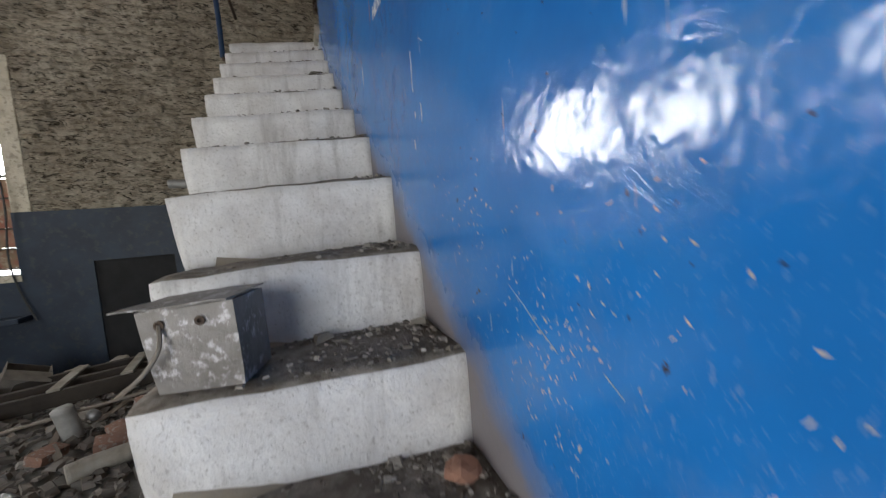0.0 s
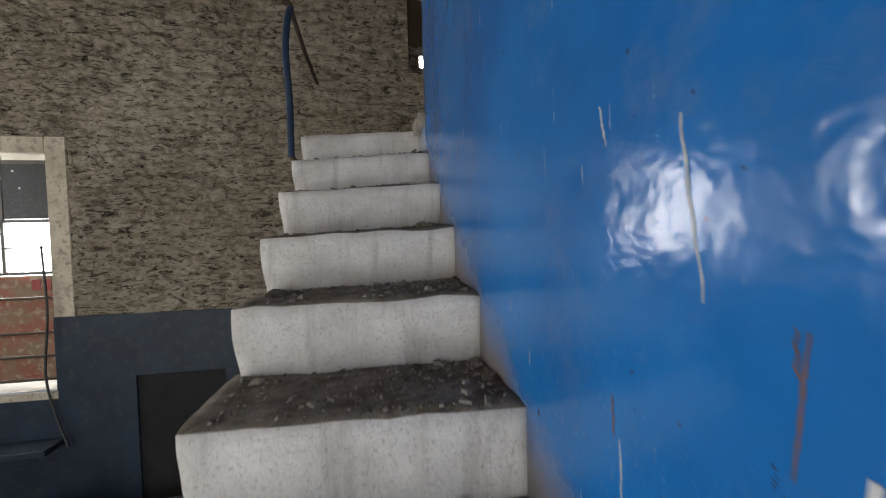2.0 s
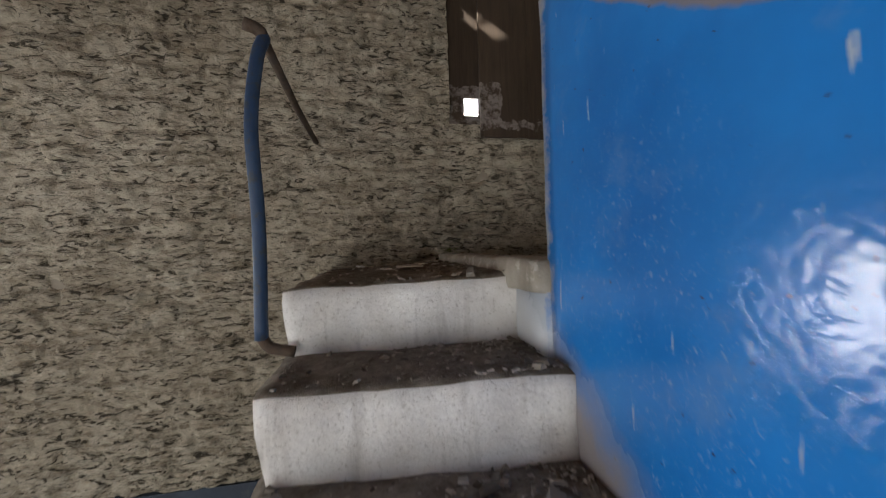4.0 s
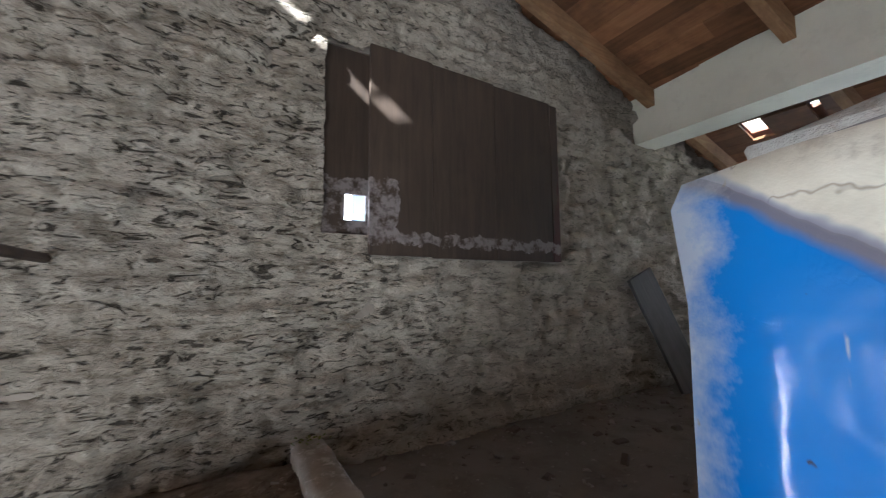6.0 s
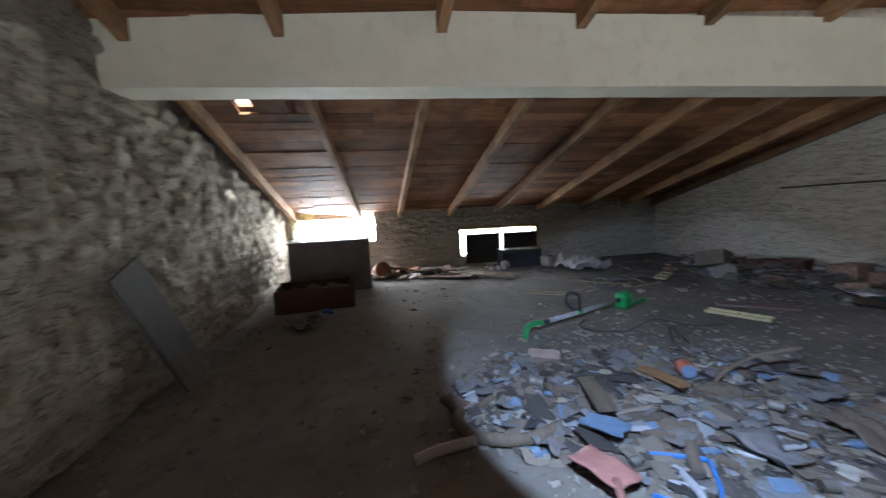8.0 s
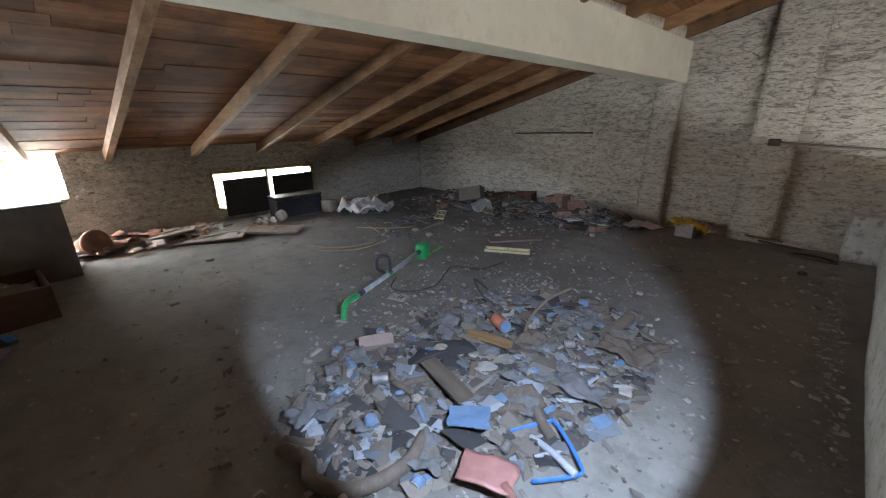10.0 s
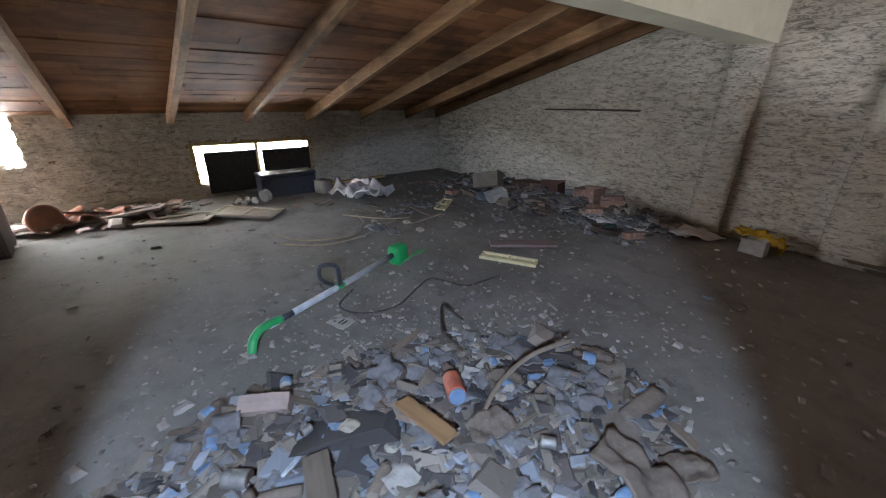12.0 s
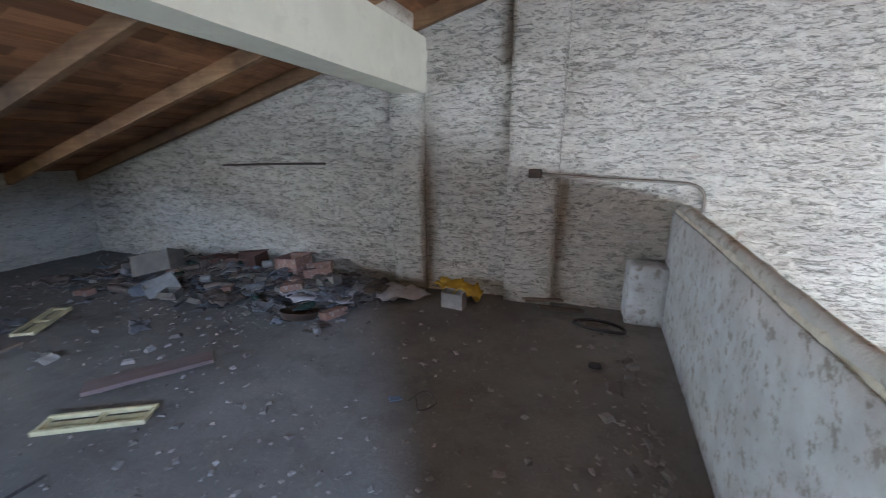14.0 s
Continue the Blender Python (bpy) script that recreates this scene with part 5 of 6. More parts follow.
def scatter(seed, count, spot, heap, kinds, sizes=(0.7, 1.1)):
    r = random.Random(seed)
    for _ in range(count):
        x, y, k = spot(r)
        i = r.choice(kinds)
        z = LOFT + 0.008 + heap * k * r.random()
        rise = 0.045 if i in LYING else 0.0
        tip = 90 if i in LYING else r.uniform(-14, 14)
        s = r.uniform(*sizes)
        put(i, pose(x, y, z + rise * s, tip, r.uniform(-10, 10), r.uniform(0, 360)) @ Matrix.Diagonal((s, s, s, 1)))


def heap_one(r):
    while True:
        u, v = r.uniform(-1, 1), r.uniform(-1, 1)
        if u * u + v * v < 1:
            return 1.98 + 0.82 * u + 0.30 * v, 1.66 + 1.28 * v - 0.10 * u, 1 - u * u - v * v


def heap_two(r):
    x = r.uniform(2.6, 6.4)
    back = (x - 2.6) / 3.8
    y = WB + 0.22 + abs(r.gauss(0, 0.42)) + 0.5 * back * r.random()
    return x, min(y, -1.1), max(0.0, 1 - (y - WB) / 1.2)


def heap_three(r):
    y = r.uniform(1.9, 4.6)
    return WC - 0.25 - abs(r.gauss(0, 0.35)), y, 0.4


scatter(11, 280, heap_one, 0.055, [0, 1, 2, 3, 4, 6, 8, 9, 10, 11, 12, 12, 13, 13, 15, 16, 17, 18, 19, 8, 10, 10, 4, 19, 9, 12, 17], (0.40, 0.78))
scatter(12, 130, heap_two, 0.22, [0, 2, 3, 5, 7, 8, 9, 10, 11, 11, 12, 12, 13, 15, 18, 18])
scatter(13, 80, heap_three, 0.12, [0, 1, 2, 7, 8, 13, 13, 14, 8])
scatter(14, 26, lambda r: (r.uniform(4.2, 6.6), r.uniform(-1.3, 0.4), 0.2), 0.03, [0, 2, 9, 10, 12, 13, 8])
scatter(15, 14, lambda r: (r.uniform(6.3, 7.4), r.uniform(-0.2, 1.7), 0.3), 0.04, [0, 1, 8, 13, 14])
for i in set(range(20)) - used:
    put(i, pose(6.8, -2.2 + 0.02 * i, LOFT + 0.02))

# marked single things of the first heap
oc = thing_can(0.05, 0.17, M_ORANGE, M_SKY, "orange red tin with a pale blue lid in the rubbish heap")
oc.matrix_basis = pose(2.22, 1.29, LOFT + 0.08, 80, 0, 240)
bw = thing_brick(speckled("pinkish_hollow_brick", (0.29, 0.225, 0.20), (0.23, 0.18, 0.16), 9, 0.9), "pinkish hollow brick, its round hole shown as a black disc")
bw.matrix_basis = Matrix.Translation((2.64, 2.15, LOFT + 0.01)) @ Matrix.Rotation(radians(60), 4, "Z") @ Matrix.Rotation(radians(60), 4, "X") @ Matrix.Diagonal((1.1, 1.5, 1.3, 1))
# raised black disc: the shade inside the hole put on as colour
part("hole", lathe([(0.018, 0.0), (0.018, 0.012), (0.010, 0.013)], 12, pose(0.02, 0.0, 0.061)), M_BLACK, bw)
op = thing_plank(0.34, 0.09, 0.024, M_ORANGEWOOD, "orange varnished wooden board on the rubbish heap")
op.matrix_basis = pose(2.06, 1.59, LOFT + 0.10, 4, 3, 7)
hoop = tagged(obj("blue_hoop", tube(curve_points([(-0.26, -0.17, 0), (-0.27, 0.10, 0.02), (-0.20, 0.17, 0.03), (0.20, 0.17, 0.02), (0.27, 0.12, 0), (0.25, -0.18, 0)], 6), 0.013, 10), M_BLUEPL, smooth=True), "bent blue plastic pipe frame at the edge of the heap", "pipe frame")
hoop.matrix_basis = pose(1.31, 2.11, LOFT + 0.03, 0, 0, 145) @ Matrix.Diagonal((0.58, 0.72, 1, 1))
toy = tagged(empty("pink_shovel", pose(1.42, 2.43, LOFT + 0.05, 0, 4, 205)), "faded pink plastic shovel lying face down", "shovel")
part("blade", sheet(0.26, 0.18, 0.012, 0.03, 4, 8, 4, None, 0.15), M_PINK, toy, smooth=True)
part("handle", tube([(0.08, -0.04, 0.03), (0.20, -0.16, 0.03), (0.34, -0.34, 0.01)], 0.02, 10), M_PINK, toy, smooth=True)
cs = thing_card(0.36, 0.46, 2.0, M_CARDB, "flat square of damp brown cardboard", "cardboard", 0.008)
cs.matrix_basis = pose(1.62, 0.68, LOFT + 0.02, 0, 3, 15)
bl = thing_card(0.22, 0.17, 3.0, M_SKY, "pale blue plastic tray on the heap", "plastic_tray", 0.01)
bl.matrix_basis = pose(1.68, 2.25, LOFT + 0.09, 6, 0, 40)
lb = thing_plank(0.46, 0.11, 0.02, M_WOOD, "grey weathered board on the rubbish heap")
lb.matrix_basis = pose(1.98, 2.12, LOFT + 0.10, 4, -3, 165)
wc = thing_card(0.17, 0.12, 8.0, M_PAPER, "white printed card with dark bars", "card", 0.002)
wc.matrix_basis = pose(3.20, 1.49, LOFT + 0.012, 0, 0, 20)
for k, x in enumerate((-0.04, -0.01, 0.03)):
    part("print_bar", box((x, -0.03, 0.0095), (x + 0.012, 0.03, 0.0125)), M_BLACK, wc)
bf = tagged(obj("bent_black_frame", tube(curve_points([(-0.16, -0.08, 0), (-0.17, 0.05, 0.10), (-0.10, 0.09, 0.14), (0.14, 0.09, 0.14), (0.17, 0.04, 0.10), (0.19, -0.06, 0.0)], 6), 0.010, 8), M_CORD, smooth=True), "bent black wire frame standing in the heap", "wire frame")
bf.matrix_basis = pose(2.58, 0.96, LOFT + 0.02, 0, 0, -40)
sh = tagged(obj("curled_hose", tube(curve_points([(0, 0, 0.03), (0.16, 0.08, 0.03), (0.30, 0.05, 0.04), (0.46, 0.18, 0.03), (0.5, 0.42, 0.03), (0.42, 0.6, 0.03)], 8), 0.035, 12), M_BROWNRAG, smooth=True), "curled brown hose at the edge of the heap", "hose")
sh.matrix_basis = pose(2.28, 3.02, LOFT + 0.008, 0, 0, 175)
wp = thing_pipe(0.34, 0.028, M_PAPER, "pale plastic tube lying on the floor")
wp.matrix_basis = pose(1.76, 3.10, LOFT + 0.01, 0, 0, -76)
twig = tagged(obj("bent_stick", tube(curve_points([(0, 0, 0.04), (0.2, 0.05, 0.10), (0.42, 0.02, 0.18), (0.62, -0.10, 0.25)], 8), 0.012, 8), M_WOOD, smooth=True), "bent thin stick rising from the heap", "stick")
twig.matrix_basis = pose(1.92, 1.36, LOFT + 0.03, 0, 0, -85)

# second heap: bigger pieces by the near wall
sack = tagged(obj("plastic_sack", sheet(0.85, 0.62, 0.02, 0.17, 5, 16, 5, pose(6.38, -0.34, LOFT - 0.02, 0, 0, 20), 0.35), M_WHITEBAG, smooth=True), "crumpled off-white plastic sack on the dusty floor", "sack")
bin_ = thing_carton(0.44, 0.30, 0.26, M_CARDB, "dusty pale carton tipped over in rubbish by the wall")
bin_.matrix_basis = pose(5.45, -2.25, LOFT + 0.06, 20, 12, 25)
tb = thing_carton(0.30, 0.22, 0.14, M_PAPER, "crushed pale carton lying in rubbish")
tb.matrix_basis = pose(4.9, -1.9, LOFT + 0.02, 0, 18, 60)
for x, y, w, h, rz in ((4.55, -2.72, 0.42, 0.22, 12), (3.85, -2.74, 0.36, 0.26, -8), (3.45, -2.68, 0.30, 0.20, 30), (5.0, -2.66, 0.38, 0.18, -20)):
    b = thing_carton(w, w * 0.7, h, M_REDWOOD if x > 4 else M_BRICK, "dark reddish box standing in rubbish by the wall")
    b.matrix_basis = pose(x, y, LOFT + 0.03, 0, 6, rz)
for i, (x, y, w, rz) in enumerate(((3.05, -2.25, 0.6, 20), (2.62, -2.62, 0.55, -15), (2.35, -2.55, 0.5, 40), (3.4, -2.3, 0.4, 70))):
    b = thing_card(w, w * 0.55, 3.0 + i, M_WHITEBAG, "crumpled whitish plastic sheet by the brick wall", "plastic_sheet", 0.07)
    b.matrix_basis = pose(x, y, LOFT + 0.0, 0, 0, rz)
yb = tagged(obj("yellow_bag", sheet(0.46, 0.26, 0.012, 0.12, 8, 14, 7, pose(1.80, -2.68, LOFT + 0.04, 8, -8, -12), 0.4), M_YELLOWBAG, smooth=True), "crumpled yellow plastic bag on the rubbish", "plastic bag")
pb = thing_carton(0.22, 0.12, 0.16, M_PAPER, "pale small box under the yellow bag")
pb.matrix_basis = pose(1.78, -2.50, LOFT + 0.012, 0, 0, -8)
pan = tagged(obj("round_pan", lathe([(0.05, 0.0), (0.15, 0.0), (0.17, 0.06), (0.18, 0.065), (0.165, 0.068), (0.145, 0.015), (0.05, 0.012)], 24, pose(3.05, -1.80, LOFT + 0.02, 12, 0, 0)), M_RUST, smooth=True), "rusty round pan lying in rubbish", "pan")
for k, (x, y, rz) in enumerate(((0.78, -2.62, 28), (0.95, -2.72, 40))):
    b = thing_plank(0.45, 0.07, 0.025, M_WOOD, "short grey plank leaning by the brick wall")
    b.matrix_basis = pose(x, y, LOFT + 0.06 + 0.03 * k, 0, -10, rz)
ring = tagged(obj("rubber_ring", tube([(0.21 * math.cos(2 * math.pi * i / 30), 0.13 * math.sin(2 * math.pi * i / 30), 0.012 + 0.03 * max(0, math.sin(2 * math.pi * i / 30))) for i in range(31)], 0.014, 8), M_CORD, smooth=True), "black rubber ring beside the low block", "rubber ring")
ring.matrix_basis = pose(0.46, -2.45, LOFT + 0.008, 0, 0, -12)
rc = thing_card(0.16, 0.12, 5.0, M_CARDB, "small card scrap inside the rubber ring", "card", 0.01)
rc.matrix_basis = pose(0.47, -2.45, LOFT + 0.01, 0, 0, 10)
cat = tagged(obj("black_stone", rough_box((-0.045, -0.03, 0), (0.045, 0.03, 0.035), 0.015, 0.006, 0.018, 6), M_BLACK, smooth=True), "small black lump on the bare floor", "stone")
cat.matrix_basis = pose(0.52, -1.78, LOFT + 0.005)
cap = thing_card(0.07, 0.05, 5.0, M_SKY, "pale blue plastic scrap on the bare floor", "plastic_scrap", 0.015)
cap.matrix_basis = pose(1.70, -1.0, LOFT + 0.008, 0, 0, 40)
wire = tagged(obj("wire_tangle", tube(curve_points([(1.62, -1.02, LOFT + 0.01), (1.55, -1.12, LOFT + 0.03), (1.45, -1.05, LOFT + 0.015), (1.52, -0.95, LOFT + 0.02), (1.60, -1.08, LOFT + 0.012)], 8), 0.005, 6), M_CORD), "small tangle of dark wire on the floor", "wire")
bp = thing_plank(0.72, 0.16, 0.03, timber("faded_pinkish_board", (0.30, 0.23, 0.22), (0.24, 0.18, 0.17), (0.16, 0.12, 0.11), "X"), "faded pinkish grey board on the dusty floor")
bp.matrix_basis = pose(3.42, -0.74, LOFT + 0.01, 0, 0, 52)

# along the low wall
pot = tagged(empty("flower_pot", pose(7.05, 3.36, LOFT + 0.13, 75, 0, -60)), "terracotta flower pot lying on its side", "flower pot")
part("body", lathe([(0.10, -0.15), (0.105, -0.14), (0.15, 0.10), (0.135, 0.10), (0.09, -0.13)], 20), M_TERRA, pot, "", True)
part("rim", lathe([(0.152, 0.09), (0.168, 0.095), (0.168, 0.14), (0.14, 0.14), (0.14, 0.095)], 20), M_TERRA, pot, "", True)
tl = thing_tile(M_TERRA, "curved clay roof tile fallen by the low wall")
tl.matrix_basis = pose(7.0, 3.05, LOFT + 0.05, 12, 14, 40)
for m in (pose(7.2, 2.75, LOFT + 0.04, -20, 8, 70), pose(6.85, 3.75, LOFT + 0.03, 170, 5, 10), pose(7.3, 3.15, LOFT + 0.05, 30, 20, 110), pose(7.35, 2.3, LOFT + 0.02, 185, 0, 20)):
    copy_thing(tl, m)


def shutter_leaf(mat, label):
    th = empty("shutter_leaf", Matrix())
    for lo, hi in (((-0.42, -0.22, 0), (0.42, -0.17, 0.03)), ((-0.42, 0.17, 0), (0.42, 0.22, 0.03)), ((-0.42, -0.17, 0), (-0.36, 0.17, 0.03)), ((0.36, -0.17, 0), (0.42, 0.17, 0.03)), ((-0.03, -0.17, 0), (0.03, 0.17, 0.028))):
        part("rail", box(lo, hi, 0.004), mat, th)
    for a, b in ((-0.36, -0.03), (0.03, 0.36)):
        part("panel", box((a, -0.17, 0.006), (b, 0.17, 0.018)), mat, th)
    return tagged(th, label, "shutter", "old shutter leaves")


sl = shutter_leaf(timber("greyed_shutter_paint", (0.33, 0.29, 0.25), (0.25, 0.21, 0.17), (0.16, 0.12, 0.09), "X"), "greyed panelled shutter leaf lying on the floor")
sl.matrix_basis = pose(6.62, 2.10, LOFT + 0.02, 0, 2, 60)
copy_thing(sl, pose(6.38, 1.35, LOFT + 0.025, 0, -2, 50))
copy_thing(sl, pose(7.05, 2.62, LOFT + 0.07, 6, 6, 78))
lp = thing_plank(0.9, 0.12, 0.025, M_REDWOOD, "reddish plank leaning on rubble by the low wall")
lp.matrix_basis = pose(7.15, 2.95, LOFT + 0.12, 10, -12, 100)
for k, (x, y, rx) in enumerate(((6.95, 1.33, 70), (6.80, 1.30, 110), (6.98, 1.20, 90), (6.86, 1.12, 60))):
    bb = tagged(empty("light_bulb", pose(x, y, LOFT + 0.055, rx, 0, 40 * k)), "old milky light bulb lying on the floor", "light bulb", "old light bulbs")
    part("glass", lathe([(0.012, -0.055), (0.03, -0.03), (0.05, 0.01), (0.048, 0.035), (0.03, 0.055), (0.008, 0.06)], 16), M_BULB, bb, "", True)
    part("screw_base", lathe([(0.008, -0.10), (0.018, -0.095), (0.018, -0.055), (0.014, -0.05)], 12), M_TIN, bb, "", True)
reel = tagged(obj("small_reel", lathe([(0.05, -0.04), (0.09, -0.04), (0.09, -0.03), (0.05, -0.025), (0.05, 0.025), (0.09, 0.03), (0.09, 0.04), (0.05, 0.04)], 20, pose(6.95, 0.95, LOFT + 0.09, 80, 0, 30)), M_PAPER, smooth=True), "pale plastic reel lying by the window", "reel")
trunk = tagged(empty("tool_chest", pose(7.28, 0.52, LOFT, 0, 0, 90)), "dark dusty chest standing below the low window", "chest")
part("body", box((-0.42, -0.17, 0.0), (0.42, 0.17, 0.30), 0.01), M_DARKPL, trunk)
part("lid", box((-0.43, -0.18, 0.304), (0.43, 0.18, 0.36), 0.012), M_DARKPL, trunk)
sm = tagged(obj("stone_block", rough_box((-0.12, -0.1, 0), (0.12, 0.1, 0.22), 0.05, 0.012, 0.03, 3), M_RUBBLE, smooth=True), "rough grey stone block beside the chest", "stone block")
sm.matrix_basis = pose(6.95, 0.05, LOFT + 0.008, 0, 0, 20)
lw2 = thing_plank(1.3, 0.10, 0.03, M_PALEWOOD, "long pale batten lying along the low wall")
lw2.matrix_basis = pose(7.45, -0.75, LOFT + 0.02, 0, 0, 92)
bb = tagged(obj("blue_bag", sheet(0.16, 0.12, 0.01, 0.07, 6, 10, 9, pose(4.75, 4.05, LOFT + 0.0, 0, 0, 20), 0.4), M_BLUEPL, smooth=True), "small crumpled bright blue bag on the floor", "plastic bag")
for k, (x, y) in enumerate(((4.35, 4.35), (4.5, 4.15), (4.2, 4.2))):
    b = thing_rag(0.28, 11.0 + k, M_GREYRAG, "crumpled grey rag lying near the stone wall")
    b.matrix_basis = pose(x, y, LOFT + 0.005, 0, 0, 70 * k)

# straw that hangs from the broken eaves
bm = bmesh.new()
rng = random.Random(21)
for _ in range(70):
    y, l = rng.uniform(4.55, 5.0), rng.uniform(0.12, 0.42)
    p = Vector((WC - 0.05 - rng.random() * 0.12, y, 3.58))
    q = p + Vector((rng.uniform(-0.06, 0.02), rng.uniform(-0.10, 0.06), -l))
    w = Vector((0, 0.004, 0))
    d = Vector((0.004, 0, 0))
    vs = [bm.verts.new(a) for a in (p - w, p + w, p + d, q - w, q + w, q + d)]
    for f in ((0, 1, 4, 3), (1, 2, 5, 4), (2, 0, 3, 5), (3, 4, 5)):
        bm.faces.new([vs[i] for i in f])
tagged(obj("hanging_straw", bm, plain("dry_straw", (0.42, 0.34, 0.17), 0.9)), "dry straw hanging from the broken eaves", "straw", kind="stuff")

# ---- things in the hall ----
M_DARKTIMBER = timber("dark_oily_timber", (0.05, 0.04, 0.032), (0.035, 0.028, 0.024), (0.08, 0.065, 0.05), "X")
lad = tagged(empty("timber_grate", pose(-2.65, 3.90, HALL + 0.10, 0, -3, 8)), "dark timber grate with pale crosspieces lying on rubble", "timber grate")
for y in (-0.32, 0.0, 0.32):
    part("rail", box((-0.95, y - 0.035, 0), (0.95, y + 0.035, 0.14), 0.006), M_DARKTIMBER, lad)
for x in (-0.62, 0.02, 0.55):
    part("crosspiece", box((x - 0.05, -0.36, 0.142), (x + 0.05, 0.36, 0.165), 0.004), M_RUBBLE, lad, "pale crosspiece")
pole = tagged(obj("thin_pole", tube([(-3.6, 2.75, HALL + 0.12), (-2.3, 3.0, HALL + 0.20), (-1.35, 3.2, HALL + 0.26)], 0.014, 8), M_PIPE), "long thin grey pole lying over rubble", "pole")
for x, y, r, sd in ((-3.55, 4.66, 0.20, 1.0), (-2.95, 4.72, 0.13, 2.0), (-2.55, 4.66, 0.17, 5.0), (-4.1, 4.6, 0.15, 4.0), (-2.3, 4.5, 0.12, 7.0), (-1.9, 4.4, 0.16, 9.0)):
    b = thing_rubble(r, sd, M_RUBBLE, "big lump of rubble lying by the dark dado")
    b.matrix_basis = pose(x, y, HALL + 0.02, 0, 0, 50 * sd)
tp = thing_pipe(0.26, 0.07, M_PAPER, "short pale pipe standing in the rubble")
tp.matrix_basis = pose(-2.28, 2.92, HALL + 0.14, 0, 80, 20)
tp2 = thing_pipe(0.34, 0.06, M_RUBBLE, "pale pipe piece lying in the rubble")
tp2.matrix_basis = pose(-1.72, 2.25, HALL + 0.05, 0, 0, 25)
cb = thing_carton(0.34, 0.26, 0.30, M_CARDB, "old carton box tipped in the rubble")
cb.matrix_basis = pose(-3.25, 4.25, HALL + 0.06, 10, 25, 30)
rng = random.Random(31)
for n in range(90):
    i = rng.choice((0, 1, 2, 2, 7, 8, 8, 9, 10, 13, 13, 14, 16, 3))
    x, y = rng.uniform(-4.3, -1.15), rng.uniform(1.3, 4.6)
    put(i, pose(x, y, HALL + 0.02 + 0.10 * rng.random() + (0.04 if i in LYING else 0), rng.uniform(-18, 18) + (90 if i in LYING else 0), rng.uniform(-18, 18), rng.uniform(0, 360)))
brd = thing_card(0.24, 0.15, 12.0, M_CARDB, "brown card flap lying on the step", "cardboard", 0.02)
brd.matrix_basis = pose(-0.52, step_y(0) + 0.24, step_z(0) + 0.012, 0, 0, -12)
rock = thing_rubble(0.045, 14.0, M_TERRA, "orange brown brick lump on the step")
rock.matrix_basis = pose(-0.02, step_y(0) + 0.27, step_z(0) + 0.004, 0, 0, 30)
strip = thing_card(0.10, 0.02, 3.0, M_PAPER, "white torn strip on the step", "paper_scrap", 0.006)
strip.matrix_basis = pose(-0.13, step_y(0) + 0.19, step_z(0) + 0.01, 0, 0, -6)
cyl = tagged(obj("pipe_stub", tube([(-0.925, 1.46, 0.655), (-0.82, 1.46, 0.655)], 0.022, 12), M_TIN, smooth=True), "short pipe stub out of the side of the stairs", "pipe stub")
M_FLAKE = plain("fallen_whitewash", (0.66, 0.65, 0.62), 0.85)
for k, (x, y, r) in enumerate(((-0.32, 4.32, 0.055), (-0.46, 4.1, 0.02), (-0.15, 4.45, 0.025), (-0.6, 4.5, 0.022), (-0.22, 4.62, 0.03), (-0.12, 4.2, 0.02))):
    b = thing_card(r * 2.6, r * 1.7, k + 2.0, M_FLAKE, "flake of fallen whitewash on the landing", "whitewash_flake", 0.006)
    b.matrix_basis = pose(x, y, step_z(10) + 0.006, 0, 0, 37 * k)
wd = bmesh.new()
rng = random.Random(6)
for _ in range(46):
    a, r = rng.uniform(0, 6.28), rng.uniform(0, 0.09)
    c = Vector((0.05 + r * math.cos(a), WA - 0.13 + 0.6 * r * math.sin(a), 2.41 + rng.uniform(0, 0.03)))
    u = Vector((math.cos(a), math.sin(a), 0.5)) * 0.016
    w = Vector((-math.sin(a), math.cos(a), 0.1)) * 0.007
    wd.faces.new([wd.verts.new(p) for p in (c, c + u * 0.5 + w, c + u, c + u * 0.5 - w)])
tagged(obj("small_weed", wd, plain("yellow_green_leaf", (0.16, 0.19, 0.03), 0.7)), "tiny yellow green weed at the foot of the wall", "weed", kind="stuff")


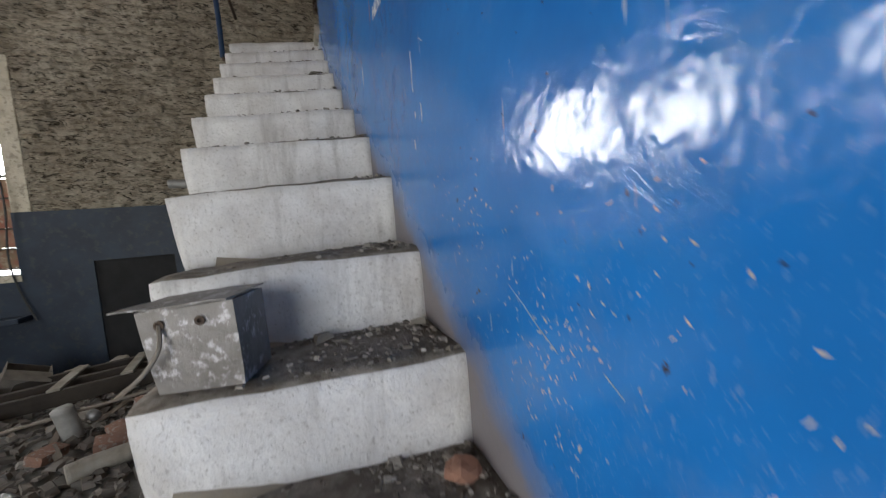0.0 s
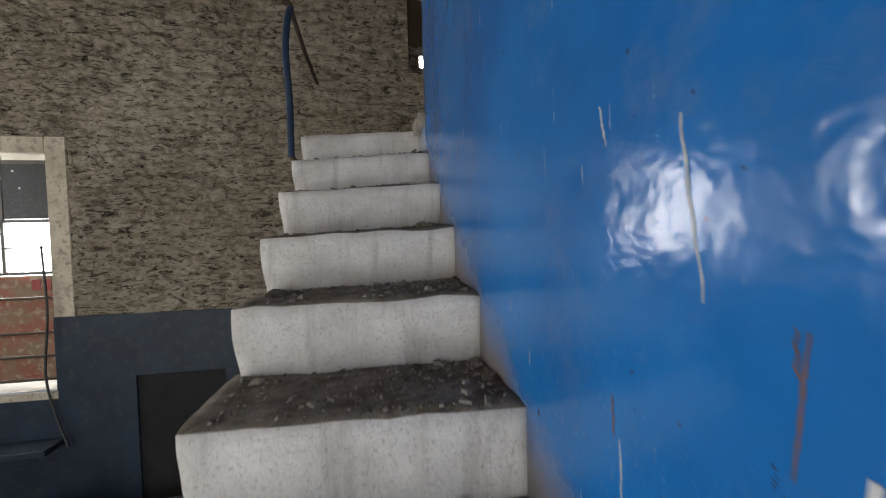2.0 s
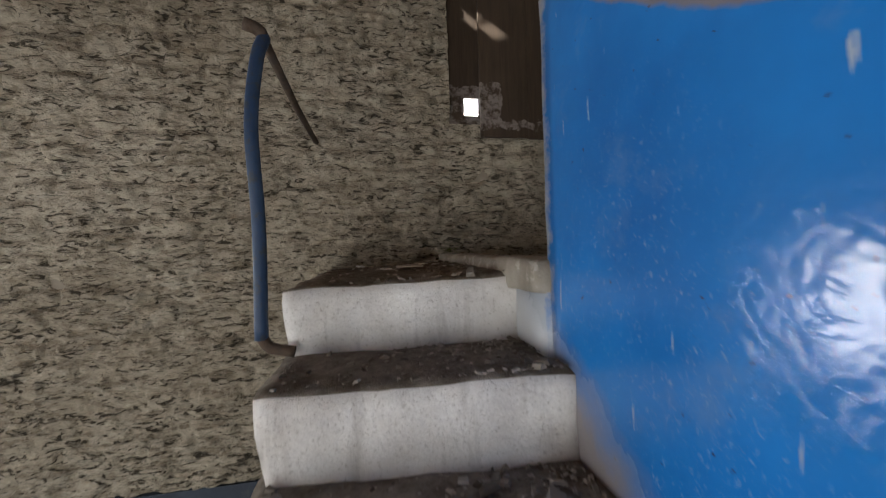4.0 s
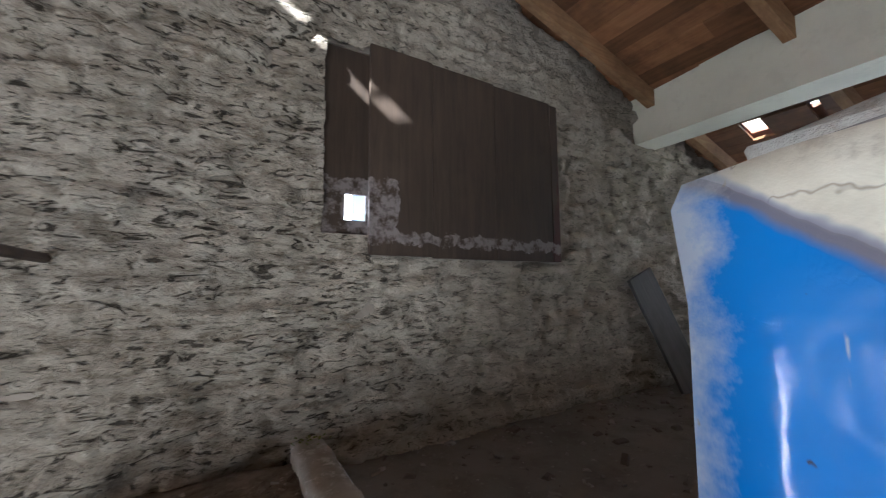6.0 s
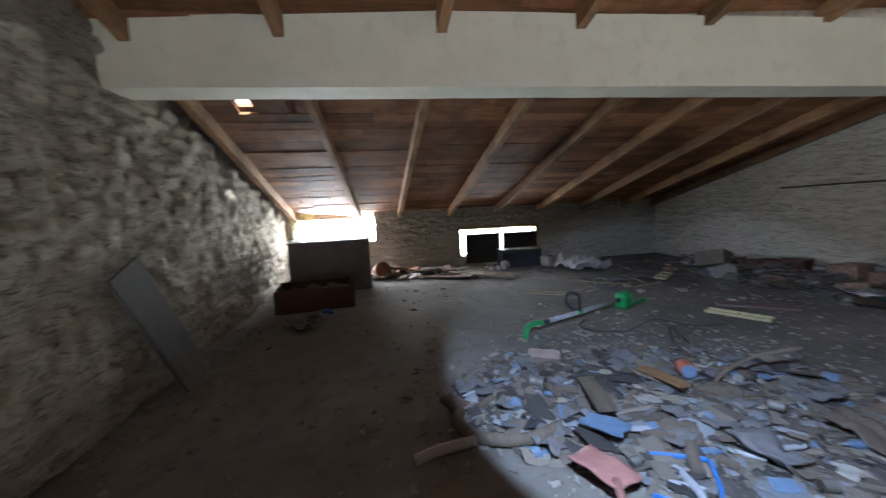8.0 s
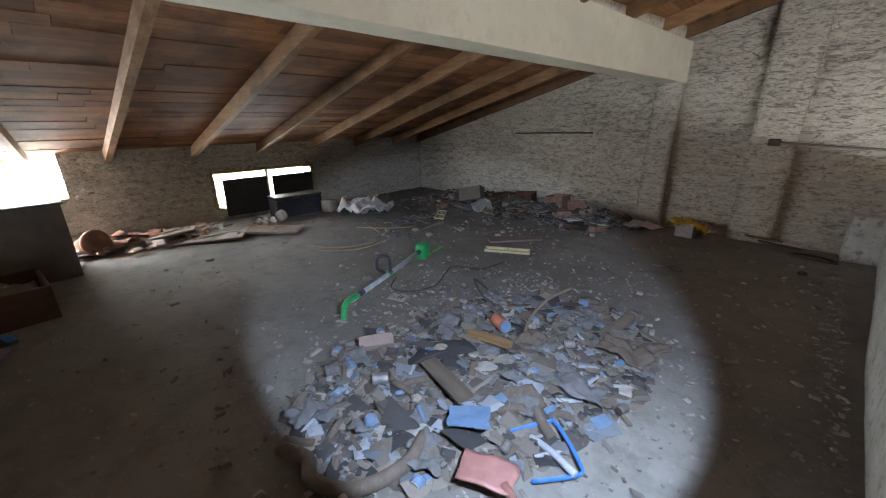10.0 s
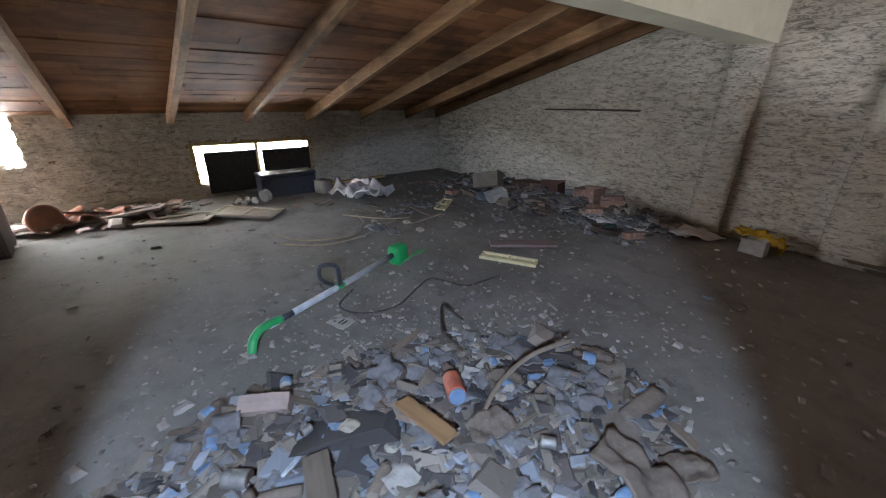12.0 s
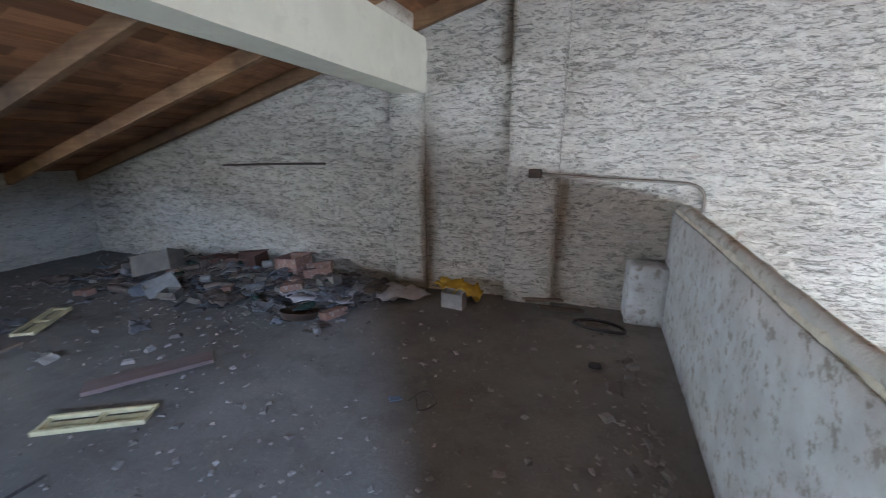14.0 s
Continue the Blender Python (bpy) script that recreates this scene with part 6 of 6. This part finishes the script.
# ---- grit and crumbs ----
def grit(name, material, places, size, label, seed, thick=1.0):
    """Many small flat crumbs in one mesh."""
    r = np.random.RandomState(seed)
    n = len(places)
    base = np.array([(-1, -1, 0), (1, -1, 0), (1, 1, 0), (-1, 1, 0), (-0.6, -0.7, 1), (0.7, -0.6, 1), (0.6, 0.7, 1), (-0.7, 0.6, 1)], float)
    s = size * r.lognormal(0, 0.55, (n, 1, 1)) * np.stack([r.uniform(0.6, 1.7, n), r.uniform(0.5, 1.1, n), r.uniform(0.3, 0.9, n) * thick], -1)[:, None, :]
    a = r.uniform(0, 6.283, n)
    rot = np.stack([np.stack([np.cos(a), -np.sin(a), 0 * a], -1), np.stack([np.sin(a), np.cos(a), 0 * a], -1), np.stack([0 * a, 0 * a, 0 * a + 1], -1)], 1)
    tilt = r.uniform(-0.35, 0.35, (n, 2))
    v = np.einsum("nij,nkj->nki", rot, base[None] * s + r.uniform(-0.2, 0.2, (n, 8, 3)) * s)
    v[..., 2] += v[..., 0] * tilt[:, None, 0] + v[..., 1] * tilt[:, None, 1]
    v += np.array(places)[:, None, :]
    f = np.array([(0, 3, 2, 1), (4, 5, 6, 7), (0, 1, 5, 4), (1, 2, 6, 5), (2, 3, 7, 6), (3, 0, 4, 7)])
    faces = (np.arange(n)[:, None, None] * 8 + f[None]).reshape(-1, 4)
    me = bpy.data.meshes.new(name)
    me.from_pydata(v.reshape(-1, 3).tolist(), [], faces.tolist())
    me.materials.append(material)
    return tagged(new(name, me), label, "grit", kind="stuff")


def crumb_mat(name, a, b):
    k = Nodes(name)
    return k.done(k.mix(k.island(), a, b), 0.9, 0, k.noise(90, 3), 0.3, 0.004)


rs = np.random.RandomState(3)
pl = []
for k in range(-1, 11):
    n = 420 if k < 10 else 500
    deep = GO if k < 10 else 1.4
    wide = 0.70 if k < 4 else 0.84
    corner = np.minimum(rs.exponential(0.30, n), wide - 0.03)
    back = deep - np.minimum(rs.exponential(0.13 if k < 10 else 0.5, n), deep - 0.04)
    loose = rs.uniform(0, 1, n) < 0.30
    corner = np.where(loose, rs.uniform(0.02, wide - 0.03, n), corner)
    back = np.where(loose, rs.uniform(0.04, deep, n), back)
    for c, b in zip(corner, back):
        pl.append((wall_x(step_y(k) + b) - 0.012 - c, step_y(k) + b + 0.13 * c / wide - 0.01, step_z(k) + 0.016 - 0.04 * c / wide))
grit("stair_grit", crumb_mat("dark_and_pale_grit", (0.07, 0.058, 0.045), (0.36, 0.33, 0.29)), pl, 0.0045, "dark and pale grit lying in the corners of the steps", 5)
pl = [(x, y, LOFT + 0.004) for x, y in zip(rs.uniform(0.25, 7.6, 1500), rs.uniform(WB + 0.1, WA - 0.1, 1500))]
pl += [(rs.uniform(0.3, 4.5), WA - 0.06 - min(1.5, rs.exponential(0.35)), LOFT + 0.004) for _ in range(420)]
pl += [(min(7.6, max(0.3, 2.2 + rs.normal(0, 0.75))), 1.6 + rs.normal(0, 0.85), LOFT + 0.006) for _ in range(3000)]
pl += [(rs.uniform(2.4, 6.8), WB + 0.1 + min(2.2, rs.exponential(0.6)), LOFT + 0.006) for _ in range(1600)]
pl += [(0.22 + min(0.5, rs.exponential(0.10)), rs.uniform(WB + 0.4, 2.8), LOFT + 0.004) for _ in range(420)]
grit("floor_grit", crumb_mat("floor_crumbs", (0.10, 0.09, 0.08), (0.29, 0.275, 0.26)), pl, 0.0085, "pale crumbs and grit scattered on the loft floor", 6)
lit = random.Random(17)
for tone, a, b, n, big in (("grey_brown", (0.075, 0.065, 0.055), (0.22, 0.195, 0.17), 2200, 0.020), ("grey_blue", (0.10, 0.115, 0.14), (0.27, 0.29, 0.33), 900, 0.019), ("dark", (0.025, 0.025, 0.028), (0.09, 0.08, 0.078), 1100, 0.024)):
    pl = []
    for _ in range(n):
        x, y, k = heap_one(lit)
        pl.append((x, y, LOFT + 0.006 + 0.05 * k * lit.random()))
    for _ in range(n // 2):
        x, y, k = heap_two(lit)
        pl.append((x, y, LOFT + 0.006 + 0.20 * k * lit.random()))
    grit("heap_litter", crumb_mat(tone + "_litter", a, b), pl, big, tone.replace("_", " ") + " small broken litter lying through the rubbish heaps", 8 + n, 0.3)
pl = []
for _ in range(420):
    x, y, k = heap_three(lit)
    pl.append((min(x, WC - 0.08), y, LOFT + 0.006 + 0.07 * lit.random()))
grit("tile_litter", crumb_mat("broken_tile_litter", (0.26, 0.19, 0.155), (0.50, 0.46, 0.42)), pl, 0.036, "pale and pinkish broken tile along the low wall", 77, 0.35)
pl = [(rs.uniform(-4.6, -1.1), rs.uniform(1.0, 4.95), HALL + 0.01 + 0.05 * rs.uniform()) for _ in range(2600)]
grit("hall_rubble", crumb_mat("hall_crumbs", (0.045, 0.036, 0.03), (0.23, 0.205, 0.18)), pl, 0.024, "small rubble and splinters covering the hall floor", 7)
